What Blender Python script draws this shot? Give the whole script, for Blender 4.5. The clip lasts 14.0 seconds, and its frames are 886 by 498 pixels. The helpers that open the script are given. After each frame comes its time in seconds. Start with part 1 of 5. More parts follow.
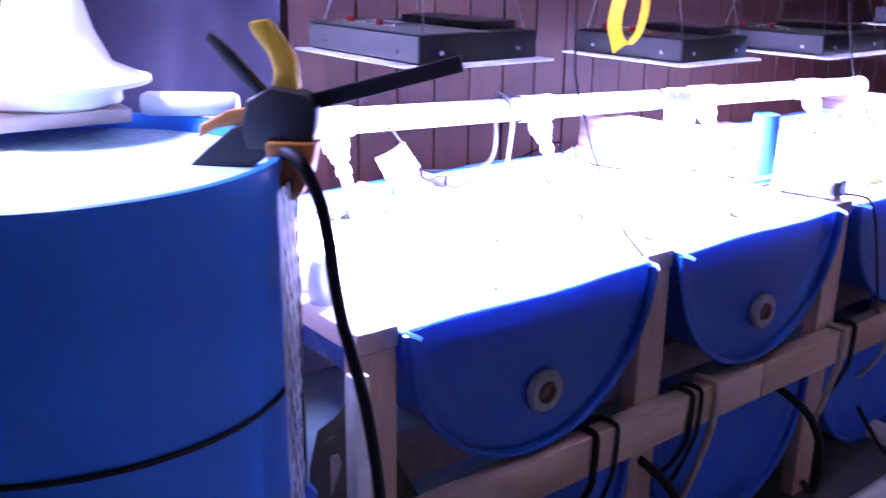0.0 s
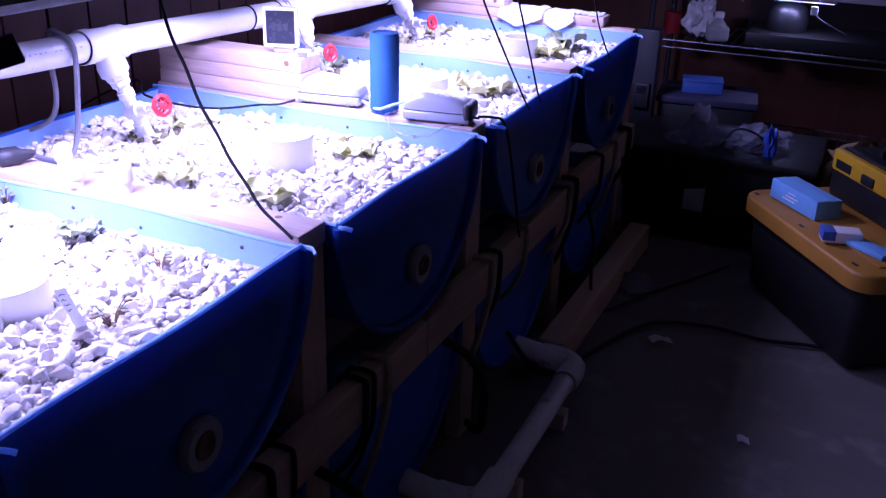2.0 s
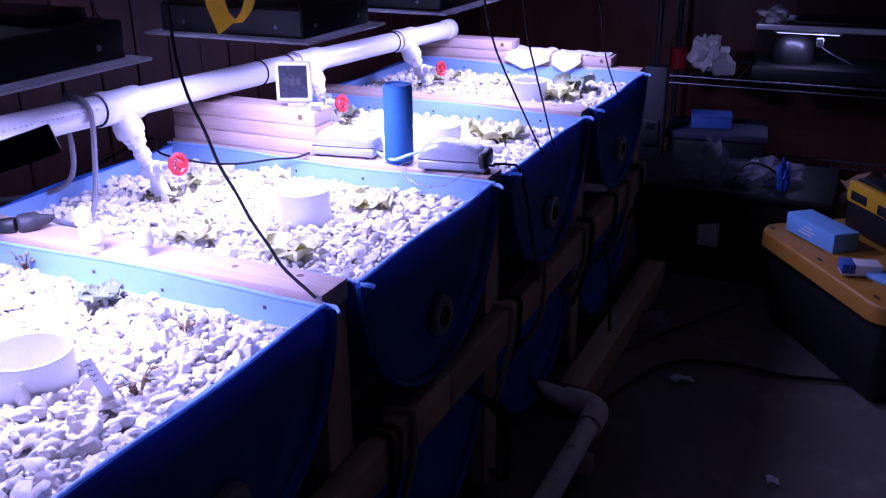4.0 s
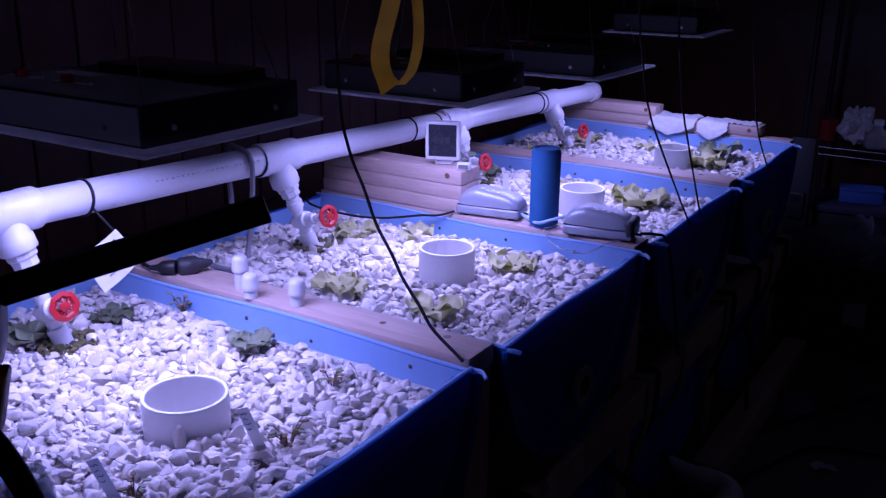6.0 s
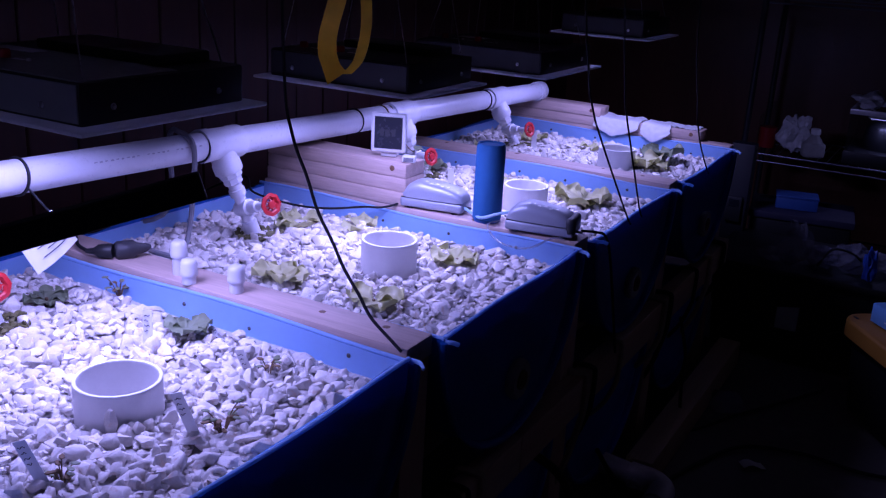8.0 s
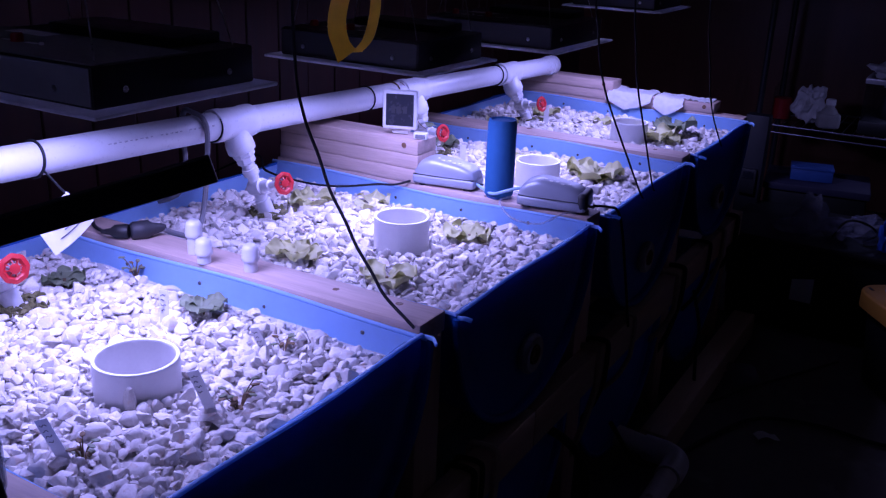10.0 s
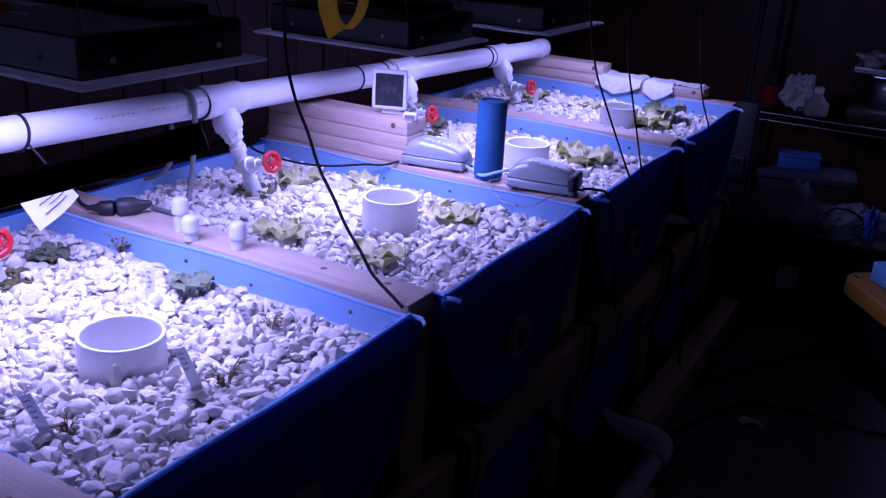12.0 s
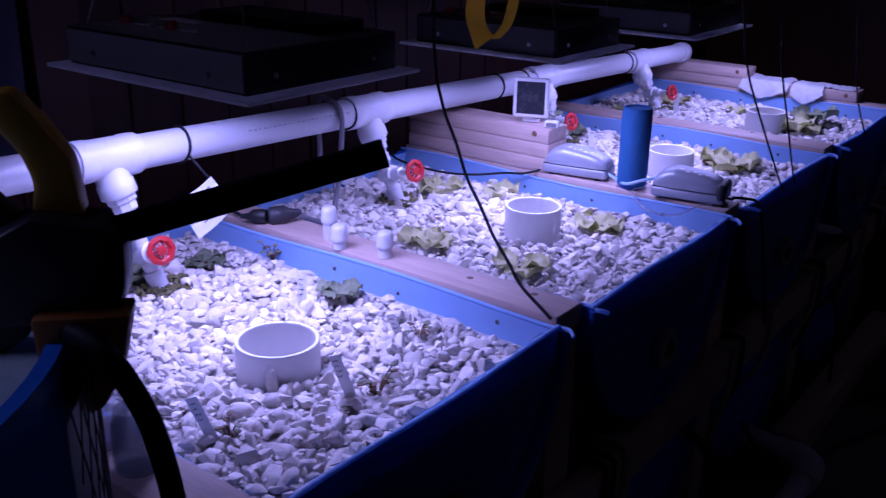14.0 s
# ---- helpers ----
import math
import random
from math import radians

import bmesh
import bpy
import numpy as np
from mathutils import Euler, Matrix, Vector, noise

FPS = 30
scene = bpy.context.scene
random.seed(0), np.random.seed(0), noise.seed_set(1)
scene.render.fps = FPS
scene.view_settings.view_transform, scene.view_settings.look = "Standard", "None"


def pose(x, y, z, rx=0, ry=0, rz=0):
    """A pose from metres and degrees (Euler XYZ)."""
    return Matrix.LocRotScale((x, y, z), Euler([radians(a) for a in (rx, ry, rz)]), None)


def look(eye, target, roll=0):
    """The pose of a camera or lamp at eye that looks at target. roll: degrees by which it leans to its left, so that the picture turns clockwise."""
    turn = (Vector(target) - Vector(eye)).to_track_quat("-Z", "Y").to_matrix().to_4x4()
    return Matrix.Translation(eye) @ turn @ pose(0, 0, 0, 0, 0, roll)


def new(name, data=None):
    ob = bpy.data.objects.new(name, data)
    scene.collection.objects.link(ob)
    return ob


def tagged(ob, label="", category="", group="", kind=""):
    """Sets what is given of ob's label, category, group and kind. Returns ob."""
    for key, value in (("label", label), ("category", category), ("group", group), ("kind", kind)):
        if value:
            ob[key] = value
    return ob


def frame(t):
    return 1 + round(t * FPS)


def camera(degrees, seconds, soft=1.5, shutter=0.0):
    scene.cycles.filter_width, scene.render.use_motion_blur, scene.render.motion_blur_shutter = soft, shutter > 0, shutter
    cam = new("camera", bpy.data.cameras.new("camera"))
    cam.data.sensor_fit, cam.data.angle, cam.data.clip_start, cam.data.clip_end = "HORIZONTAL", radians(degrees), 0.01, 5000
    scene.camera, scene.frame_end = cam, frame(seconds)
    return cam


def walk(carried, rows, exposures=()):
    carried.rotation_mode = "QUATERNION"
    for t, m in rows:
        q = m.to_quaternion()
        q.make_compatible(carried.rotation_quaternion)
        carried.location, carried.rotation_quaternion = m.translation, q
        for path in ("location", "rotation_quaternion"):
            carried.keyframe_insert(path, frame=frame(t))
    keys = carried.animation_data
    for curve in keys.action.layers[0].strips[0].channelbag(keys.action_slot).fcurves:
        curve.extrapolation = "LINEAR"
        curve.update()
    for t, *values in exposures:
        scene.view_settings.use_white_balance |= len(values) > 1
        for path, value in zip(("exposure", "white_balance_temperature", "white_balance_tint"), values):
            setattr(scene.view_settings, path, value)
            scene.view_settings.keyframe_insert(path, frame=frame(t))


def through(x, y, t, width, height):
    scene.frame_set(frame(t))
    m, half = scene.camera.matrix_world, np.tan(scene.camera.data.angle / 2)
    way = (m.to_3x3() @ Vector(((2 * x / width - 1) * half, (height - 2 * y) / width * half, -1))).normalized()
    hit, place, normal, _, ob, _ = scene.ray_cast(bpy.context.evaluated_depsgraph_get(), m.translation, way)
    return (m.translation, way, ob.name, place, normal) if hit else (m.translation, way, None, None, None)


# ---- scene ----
cam = camera(50.8, 14.0, 1.25, 0.35)
PATH = [
    (0, (1.082, -1.366, 1.349), (-0.416, -0.19, 0.739), 0.8),
    (0.3, (1.121, -1.293, 1.342), (-0.333, -0.08, 0.699), -1.0),
    (0.5, (1.093, -1.238, 1.362), (-0.249, 0.054, 0.635), 0.7),
    (0.6, (1.081, -1.227, 1.362), (-0.193, 0.124, 0.62), 1.4),
    (0.8, (1.012, -1.188, 1.355), (-0.11, 0.282, 0.592), 3.3),
    (1, (0.923, -1.16, 1.361), (-0.059, 0.397, 0.579), 3.3),
    (1.5, (0.784, -1.112, 1.361), (0.0, 0.525, 0.521), 1.8),
    (2, (0.727, -1.101, 1.353), (-0.033, 0.567, 0.553), 1.6),
    (2.5, (0.712, -1.099, 1.346), (-0.071, 0.582, 0.597), 0.3),
    (4.8, (0.67, -1.093, 1.4), (-0.135, 0.594, 0.69), -0.9),
    (5, (0.657, -1.098, 1.404), (-0.279, 0.545, 0.752), -1.9),
    (5.5, (0.648, -1.107, 1.394), (-0.432, 0.461, 0.783), -1.3),
    (6, (0.644, -1.108, 1.393), (-0.381, 0.492, 0.77), 0.5),
    (6.5, (0.64, -1.104, 1.384), (-0.339, 0.525, 0.763), 1.4),
    (7, (0.643, -1.106, 1.384), (-0.305, 0.541, 0.76), 2.2),
    (7.5, (0.644, -1.108, 1.383), (-0.285, 0.55, 0.758), 2.8),
    (8, (0.654, -1.111, 1.386), (-0.271, 0.549, 0.76), 3.2),
    (10.5, (0.663, -1.116, 1.392), (-0.28, 0.51, 0.707), 2.1),
    (11, (0.66, -1.116, 1.383), (-0.244, 0.531, 0.699), 3.1),
    (11.5, (0.658, -1.115, 1.381), (-0.25, 0.525, 0.685), 3.5),
    (12, (0.655, -1.114, 1.381), (-0.253, 0.522, 0.675), 3.3),
    (12.5, (0.629, -1.126, 1.384), (-0.356, 0.454, 0.656), 2.2),
    (13, (0.612, -1.131, 1.386), (-0.518, 0.356, 0.671), 0.7),
    (13.5, (0.611, -1.132, 1.386), (-0.584, 0.308, 0.68), 0.4),
    (14, (0.619, -1.126, 1.384), (-0.512, 0.365, 0.68), 0.9),
]
EXPOSURES = [(0, 5.4, 7300, -4), (0.3, 4.7, 7300, -4), (0.6, 3.5, 7300, -2), (1.0, 2.7, 7200, 0), (1.5, 2.2, 7200, 2), (2.0, 2.0, 7300, 4), (2.7, 1.75, 7200, 5),
             (4.8, 1.35, 7000, 6), (5.0, 1.05, 6900, 7), (5.4, 0.25, 6500, 10), (6.2, -0.12, 6500, 10), (7.2, -0.05, 6500, 10), (8.2, 0.0, 6500, 10), (10.4, 0.2, 6500, 10), (11.6, 0.25, 6500, 10), (12.5, 0.28, 6500, 10), (13.2, -0.05, 6500, 10), (14.0, -0.1, 6500, 10)]
walk(cam, [(t, look(eye, target, roll)) for t, eye, target, roll in PATH], EXPOSURES)

# ---------------------------------------------------------------- world and light
world = bpy.data.worlds.new("world")
scene.world = world
world.use_nodes = True
world.node_tree.nodes["Background"].inputs[0].default_value = (0.30, 0.32, 0.55, 1)
world.node_tree.nodes["Background"].inputs[1].default_value = 0.03

LAMP_TINT = (0.357, 0.345, 1.0)


def grow_light(x, y, z, sx, sy, watts, spread=142):
    data = bpy.data.lights.new("grow_light", "AREA")
    data.shape, data.size, data.size_y = "RECTANGLE", sx, sy
    data.energy, data.color, data.spread = watts, LAMP_TINT, radians(spread)
    ob = new("grow_light", data)
    ob.location = (x, y, z)
    return ob


# ---------------------------------------------------------------- materials
def shade(name, base, rough=0.6, metal=0.0, var=0.18, scale=6.0, grain=60.0, bump=0.15, depth=0.002,
          stretch=(1, 1, 1), island=0.0, per_object=0.0, stain=None, stain_at=0.6, spec=0.5, coat=0.0, rvar=0.3, through=0.0, glow=(1, 1, 1)):
    m = bpy.data.materials.new(name)
    m.use_nodes = True
    nt = m.node_tree
    bsdf = nt.nodes["Principled BSDF"]
    link = nt.links.new
    tc = nt.nodes.new("ShaderNodeTexCoord")
    mp = nt.nodes.new("ShaderNodeMapping")
    mp.inputs["Scale"].default_value = stretch
    link(tc.outputs["Object"], mp.inputs["Vector"])

    def noise_node(sc, detail=5, rough_=0.6):
        n = nt.nodes.new("ShaderNodeTexNoise")
        n.inputs["Scale"].default_value = sc
        n.inputs["Detail"].default_value = detail
        n.inputs["Roughness"].default_value = rough_
        link(mp.outputs[0], n.inputs["Vector"])
        return n

    def maths(op, a, b):
        n = nt.nodes.new("ShaderNodeMath")
        n.operation = op
        for i, v in enumerate((a, b)):
            if isinstance(v, (int, float)):
                n.inputs[i].default_value = v
            else:
                link(v, n.inputs[i])
        return n.outputs[0]

    big, fine = noise_node(scale), noise_node(grain, 3)
    value = maths("ADD", maths("MULTIPLY", big.outputs["Fac"], 0.65), maths("MULTIPLY", fine.outputs["Fac"], 0.35))
    # around 0.5; widen to the wanted variation
    level = maths("ADD", maths("MULTIPLY", maths("SUBTRACT", value, 0.5), 4 * var), 1.0)
    if island:
        geo = nt.nodes.new("ShaderNodeNewGeometry")
        level = maths("MULTIPLY", level, maths("ADD", maths("MULTIPLY", geo.outputs["Random Per Island"], island), 1 - island / 2))
    if per_object:
        info = nt.nodes.new("ShaderNodeObjectInfo")
        level = maths("MULTIPLY", level, maths("ADD", maths("MULTIPLY", info.outputs["Random"], per_object), 1 - per_object / 2))
    scaled = nt.nodes.new("ShaderNodeVectorMath")
    scaled.operation = "SCALE"
    scaled.inputs[0].default_value = base
    link(level, scaled.inputs["Scale"])
    colour = scaled.outputs[0]
    if stain:
        spots = noise_node(scale * 2.3, 4)
        ramp = nt.nodes.new("ShaderNodeMapRange")
        ramp.inputs["From Min"].default_value, ramp.inputs["From Max"].default_value = stain_at, stain_at + 0.12
        link(spots.outputs["Fac"], ramp.inputs["Value"])
        mix = nt.nodes.new("ShaderNodeMix")
        mix.data_type = "RGBA"
        link(ramp.outputs[0], mix.inputs["Factor"])
        link(colour, mix.inputs["A"])
        mix.inputs["B"].default_value = (*stain, 1)
        colour = mix.outputs["Result"]
    link(colour, bsdf.inputs["Base Color"])
    link(maths("ADD", maths("MULTIPLY", maths("SUBTRACT", fine.outputs["Fac"], 0.5), rvar), rough), bsdf.inputs["Roughness"])
    bsdf.inputs["Metallic"].default_value = metal
    bsdf.inputs["Specular IOR Level"].default_value = spec
    bsdf.inputs["Coat Weight"].default_value = coat
    if bump:
        b = nt.nodes.new("ShaderNodeBump")
        b.inputs["Strength"].default_value, b.inputs["Distance"].default_value = bump, depth
        link(fine.outputs["Fac"], b.inputs["Height"])
        link(b.outputs[0], bsdf.inputs["Normal"])
    if through:                                 # thin plastic that lets some light pass
        tr = nt.nodes.new("ShaderNodeBsdfTranslucent")
        tr.inputs["Color"].default_value = (*glow, 1)
        mix = nt.nodes.new("ShaderNodeMixShader")
        mix.inputs[0].default_value = through
        link(bsdf.outputs[0], mix.inputs[1])
        link(tr.outputs[0], mix.inputs[2])
        link(mix.outputs[0], nt.nodes["Material Output"].inputs[0])
    return m


def translucent(name, base, amount=0.5, rough=0.5):
    m = bpy.data.materials.new(name)
    m.use_nodes = True
    nt = m.node_tree
    bsdf, out = nt.nodes["Principled BSDF"], nt.nodes["Material Output"]
    bsdf.inputs["Base Color"].default_value, bsdf.inputs["Roughness"].default_value = (*base, 1), rough
    tc = nt.nodes.new("ShaderNodeTexCoord")
    n = nt.nodes.new("ShaderNodeTexNoise")
    n.inputs["Scale"].default_value = 30
    nt.links.new(tc.outputs["Object"], n.inputs["Vector"])
    ramp = nt.nodes.new("ShaderNodeMapRange")
    ramp.inputs["To Min"].default_value, ramp.inputs["To Max"].default_value = 0.75, 1.2
    nt.links.new(n.outputs["Fac"], ramp.inputs["Value"])
    sc = nt.nodes.new("ShaderNodeVectorMath")
    sc.operation = "SCALE"
    sc.inputs[0].default_value = base
    nt.links.new(ramp.outputs[0], sc.inputs["Scale"])
    nt.links.new(sc.outputs[0], bsdf.inputs["Base Color"])
    tr = nt.nodes.new("ShaderNodeBsdfTranslucent")
    nt.links.new(sc.outputs[0], tr.inputs["Color"])
    mix = nt.nodes.new("ShaderNodeMixShader")
    mix.inputs[0].default_value = amount
    nt.links.new(bsdf.outputs[0], mix.inputs[1])
    nt.links.new(tr.outputs[0], mix.inputs[2])
    nt.links.new(mix.outputs[0], out.inputs[0])
    return m


def clear(name, tint=(1, 1, 1), rough=0.03, amount=0.85, skin=(0.02, 0.02, 0.025)):
    """Thin clear glass or plastic: see-through with a glossy skin."""
    m = bpy.data.materials.new(name)
    m.use_nodes = True
    nt = m.node_tree
    out = nt.nodes["Material Output"]
    see = nt.nodes.new("ShaderNodeBsdfTransparent")
    see.inputs[0].default_value = (*tint, 1)
    gloss = nt.nodes["Principled BSDF"]
    gloss.inputs["Roughness"].default_value = rough
    gloss.inputs["Base Color"].default_value = (*skin, 1)
    mix = nt.nodes.new("ShaderNodeMixShader")
    mix.inputs[0].default_value = amount
    nt.links.new(gloss.outputs[0], mix.inputs[1])
    nt.links.new(see.outputs[0], mix.inputs[2])
    nt.links.new(mix.outputs[0], out.inputs[0])
    return m


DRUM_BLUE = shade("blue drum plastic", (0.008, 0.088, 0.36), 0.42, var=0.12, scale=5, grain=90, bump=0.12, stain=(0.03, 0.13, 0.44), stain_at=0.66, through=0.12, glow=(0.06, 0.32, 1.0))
# inner faces and cut edges, paler than the outer drum blue
LINING = shade("pale blue drum inside", (0.34, 0.57, 0.90), 0.5, var=0.10, scale=6, grain=90, bump=0.1, stain=(0.38, 0.56, 0.82), stain_at=0.62, through=0.35, glow=(0.30, 0.60, 1.0))
UPRIGHT_BLUE = shade("bright blue drum plastic", (0.018, 0.20, 0.74), 0.42, var=0.12, scale=5, grain=90, bump=0.1, stain=(0.05, 0.22, 0.66), stain_at=0.66)
TANK_BLUE = shade("deep blue drum plastic", (0.02, 0.11, 0.50), 0.4, var=0.12, scale=4, grain=80, bump=0.1)
PVC = shade("white pvc", (0.62, 0.62, 0.66), 0.32, var=0.05, scale=8, grain=120, bump=0.05, stain=(0.62, 0.60, 0.55), stain_at=0.68)
PVC_RING = shade("sawn white pvc", (0.78, 0.77, 0.77), 0.45, var=0.06, scale=20, grain=200, bump=0.08)
PVC_DIRTY = shade("dusty white pvc", (0.64, 0.62, 0.58), 0.5, var=0.2, scale=7, grain=80, bump=0.1, stain=(0.30, 0.26, 0.2), stain_at=0.6)
BUNG = shade("dusty grey bung", (0.30, 0.29, 0.28), 0.6, var=0.25, scale=20, grain=120, bump=0.1, stain=(0.16, 0.14, 0.12), stain_at=0.6)
GRAVEL = shade("pale crushed limestone", (0.655, 0.618, 0.578), 0.85, var=0.24, scale=34, grain=300, bump=0.6, depth=0.0012, island=0.5, spec=0.25, stain=(0.58, 0.46, 0.38), stain_at=0.57)
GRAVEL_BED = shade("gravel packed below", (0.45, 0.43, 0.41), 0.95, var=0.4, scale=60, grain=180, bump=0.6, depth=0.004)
ALGAE = shade("damp algae stained grit", (0.10, 0.09, 0.03), 0.7, var=0.4, scale=40, grain=150, bump=0.5, island=0.6)
PINE_X = shade("planed pine", (0.49, 0.36, 0.31), 0.6, var=0.30, scale=5, grain=26, bump=0.15, stretch=(0.7, 8, 8), per_object=0.15)
PINE_Y = shade("planed pine along the row", (0.50, 0.345, 0.22), 0.65, var=0.25, scale=5, grain=26, bump=0.15, stretch=(8, 0.7, 8), per_object=0.2)
PINE_Z = shade("upright pine", (0.51, 0.335, 0.23), 0.65, var=0.25, scale=5, grain=26, bump=0.15, stretch=(8, 8, 0.7), per_object=0.2)
KNOT = shade("pine knot", (0.16, 0.08, 0.04), 0.6, var=0.3, scale=60, grain=200)
RED_PLASTIC = shade("red plastic", (0.45, 0.016, 0.022), 0.4, var=0.1, scale=20, grain=120, bump=0.05)
BLACK_PLASTIC = shade("black plastic", (0.011, 0.011, 0.012), 0.5, var=0.25, scale=12, grain=150, bump=0.1)
BLACK_METAL = shade("black painted steel", (0.018, 0.018, 0.020), 0.38, var=0.25, scale=10, grain=140, bump=0.06)
GREY_PANEL = shade("grey panel and room-lit end face", (0.24, 0.25, 0.235), 0.45, var=0.15, scale=15, grain=150, bump=0.05)
STEEL = shade("zinc screw", (0.55, 0.55, 0.57), 0.3, 1.0, var=0.15, scale=60, grain=300)
DARK_SCREW = shade("blackened screw", (0.10, 0.10, 0.11), 0.5, 0.6, var=0.2, scale=60, grain=300)
WIRE = shade("dull plated wire", (0.17, 0.17, 0.19), 0.35, 0.8, var=0.3, scale=14, grain=120)
OLIVE = shade("drab olive sacking", (0.075, 0.065, 0.032), 0.85, var=0.3, scale=14, grain=160, bump=0.4)
RUBBER = shade("black cable sheath", (0.010, 0.010, 0.012), 0.6, var=0.2, scale=40, grain=200, bump=0.05, spec=0.25)
GREY_CABLE = shade("grey cable sheath", (0.17, 0.17, 0.19), 0.5, var=0.1, scale=40, grain=200, bump=0.05)
PUMP_SILVER = shade("silver lacquered plastic", (0.36, 0.38, 0.44), 0.40, 0.25, var=0.03, scale=12, grain=220, bump=0.0, coat=0.0, rvar=0.04)
PUMP_DARK = shade("dark pump rubber and end shade", (0.03, 0.03, 0.035), 0.5, var=0.2, scale=20, grain=150)
BLUE_CLOTH = shade("blue woven speaker cloth", (0.020, 0.115, 0.29), 0.75, var=0.12, scale=30, grain=500, bump=0.5, depth=0.001, spec=0.3)
AIRLINE = shade("pale blue airline", (0.35, 0.55, 0.75), 0.3, var=0.05, scale=30, grain=120)
WHITE_PLASTIC = shade("white plastic", (0.76, 0.76, 0.76), 0.4, var=0.05, scale=15, grain=140, bump=0.04)
SCREEN = shade("dark display", (0.018, 0.02, 0.03), 0.25, var=0.08, scale=30, grain=90, bump=0.0)
INK = shade("black ink", (0.03, 0.03, 0.035), 0.7, var=0.1)
INK_FADED = shade("faded grey print", (0.36, 0.36, 0.40), 0.6, var=0.3)
LEAF = translucent("pale lettuce leaf", (0.62, 0.61, 0.33), 0.42)
LEAF_DARK = translucent("olive lettuce leaf", (0.27, 0.31, 0.19), 0.35)
STALK = shade("dry brown stalk", (0.16, 0.10, 0.05), 0.8, var=0.3, scale=40, grain=150)
ACRYLIC = translucent("white acrylic plate", (0.50, 0.50, 0.53), 0.45, 0.35)
CLOTH = translucent("white cotton cloth", (0.75, 0.75, 0.76), 0.25, 0.9)
FILM = translucent("thin white plastic film", (0.80, 0.80, 0.82), 0.6, 0.4)
PAPER = translucent("white paper", (0.78, 0.78, 0.77), 0.3, 0.8)
YELLOW = shade("yellow plastic", (0.72, 0.40, 0.02), 0.45, var=0.15, scale=14, grain=120, bump=0.06)
YELLOW_TAPE = translucent("yellow hanging strip", (0.80, 0.50, 0.03), 0.3, 0.4)
ORANGE = shade("orange yellow moulded lid", (0.40, 0.18, 0.026), 0.5, var=0.12, scale=10, grain=110, bump=0.08)
CLAMP_ORANGE = shade("orange clamp grip", (0.42, 0.15, 0.018), 0.5, var=0.15, scale=20, grain=150, bump=0.1)
CONCRETE = shade("worn concrete", (0.118, 0.103, 0.092), 0.75, var=0.35, scale=2.2, grain=45, bump=0.25, depth=0.003, stain=(0.175, 0.158, 0.147), stain_at=0.55)
PANELLING = shade("red brown wood panelling", (0.050, 0.013, 0.010), 0.6, var=0.45, scale=3, grain=22, bump=0.2, stretch=(5, 5, 0.5), per_object=0.35)
# for walls out of view, pale so that they throw lamp light back
BOUNCE_WALL = shade("pale unseen bounce wall", (0.60, 0.585, 0.565), 0.85, var=0.08, scale=4, grain=60)
END_PANEL = shade("smooth red brown wall panel", (0.12, 0.042, 0.025), 0.38, var=0.3, scale=2.5, grain=18, bump=0.1, stretch=(4, 4, 0.5))
# ceiling out of view, its tone set for how much light it bounces
CEILING = shade("pale unseen bounce ceiling", (0.40, 0.39, 0.37), 0.85, var=0.1, scale=3, grain=30)
TARP = shade("dark violet tarpaulin", (0.030, 0.028, 0.062), 0.7, var=0.25, scale=5, grain=60, bump=0.2)
GREY_POST = shade("grey painted post", (0.020, 0.020, 0.028), 0.55, var=0.25, scale=8, grain=70, bump=0.15)
BLUE_CARD = shade("light blue card", (0.16, 0.42, 0.75), 0.6, var=0.12, scale=14, grain=120, bump=0.06)
BLUE_BOX = shade("blue box", (0.04, 0.12, 0.40), 0.5, var=0.2, scale=12, grain=120, bump=0.06)
WATER = shade("milky tank water", (0.50, 0.66, 0.62), 0.06, var=0.3, scale=6, grain=40, bump=0.4, depth=0.004)
GLASS = clear("clear glass", (0.93, 0.96, 0.95), 0.03, 0.86)
BAG = clear("crinkled clear bag", (0.88, 0.90, 0.93), 0.07, 0.66, (0.42, 0.42, 0.50))
JAR_GLASS = clear("thick jar glass", (0.90, 0.93, 0.95), 0.04, 0.6, (0.22, 0.24, 0.28))
BAG_WHITE = translucent("white carrier bag", (0.85, 0.85, 0.86), 0.3, 0.3)
TRIM = shade("pale clear plastic rim", (0.66, 0.66, 0.70), 0.18, var=0.15, scale=12, grain=120, bump=0.1, coat=0.3)
MILKY = translucent("milky plastic jug", (0.55, 0.54, 0.52), 0.45, 0.4)
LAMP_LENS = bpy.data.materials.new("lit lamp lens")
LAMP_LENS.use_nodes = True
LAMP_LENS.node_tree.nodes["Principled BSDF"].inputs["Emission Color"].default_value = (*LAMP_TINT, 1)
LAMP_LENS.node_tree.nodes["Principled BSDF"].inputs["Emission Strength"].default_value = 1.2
BAG_BLUE = translucent("blue plastic bag", (0.04, 0.12, 0.55), 0.3, 0.4)
ROPE = shade("tan cord", (0.42, 0.33, 0.22), 0.8, var=0.25, scale=60, grain=200, bump=0.3)
CARDBOARD = shade("brown card", (0.30, 0.19, 0.10), 0.8, var=0.2, scale=12, grain=90)


# ---------------------------------------------------------------- mesh helpers
def thing(name, label, category, loc=(0, 0, 0), rz=0.0, group="", kind=""):
    ob = new(name)
    ob.empty_display_size = 0.05
    ob.matrix_basis = pose(*loc, 0, 0, rz)
    return tagged(ob, label, category, group, kind)


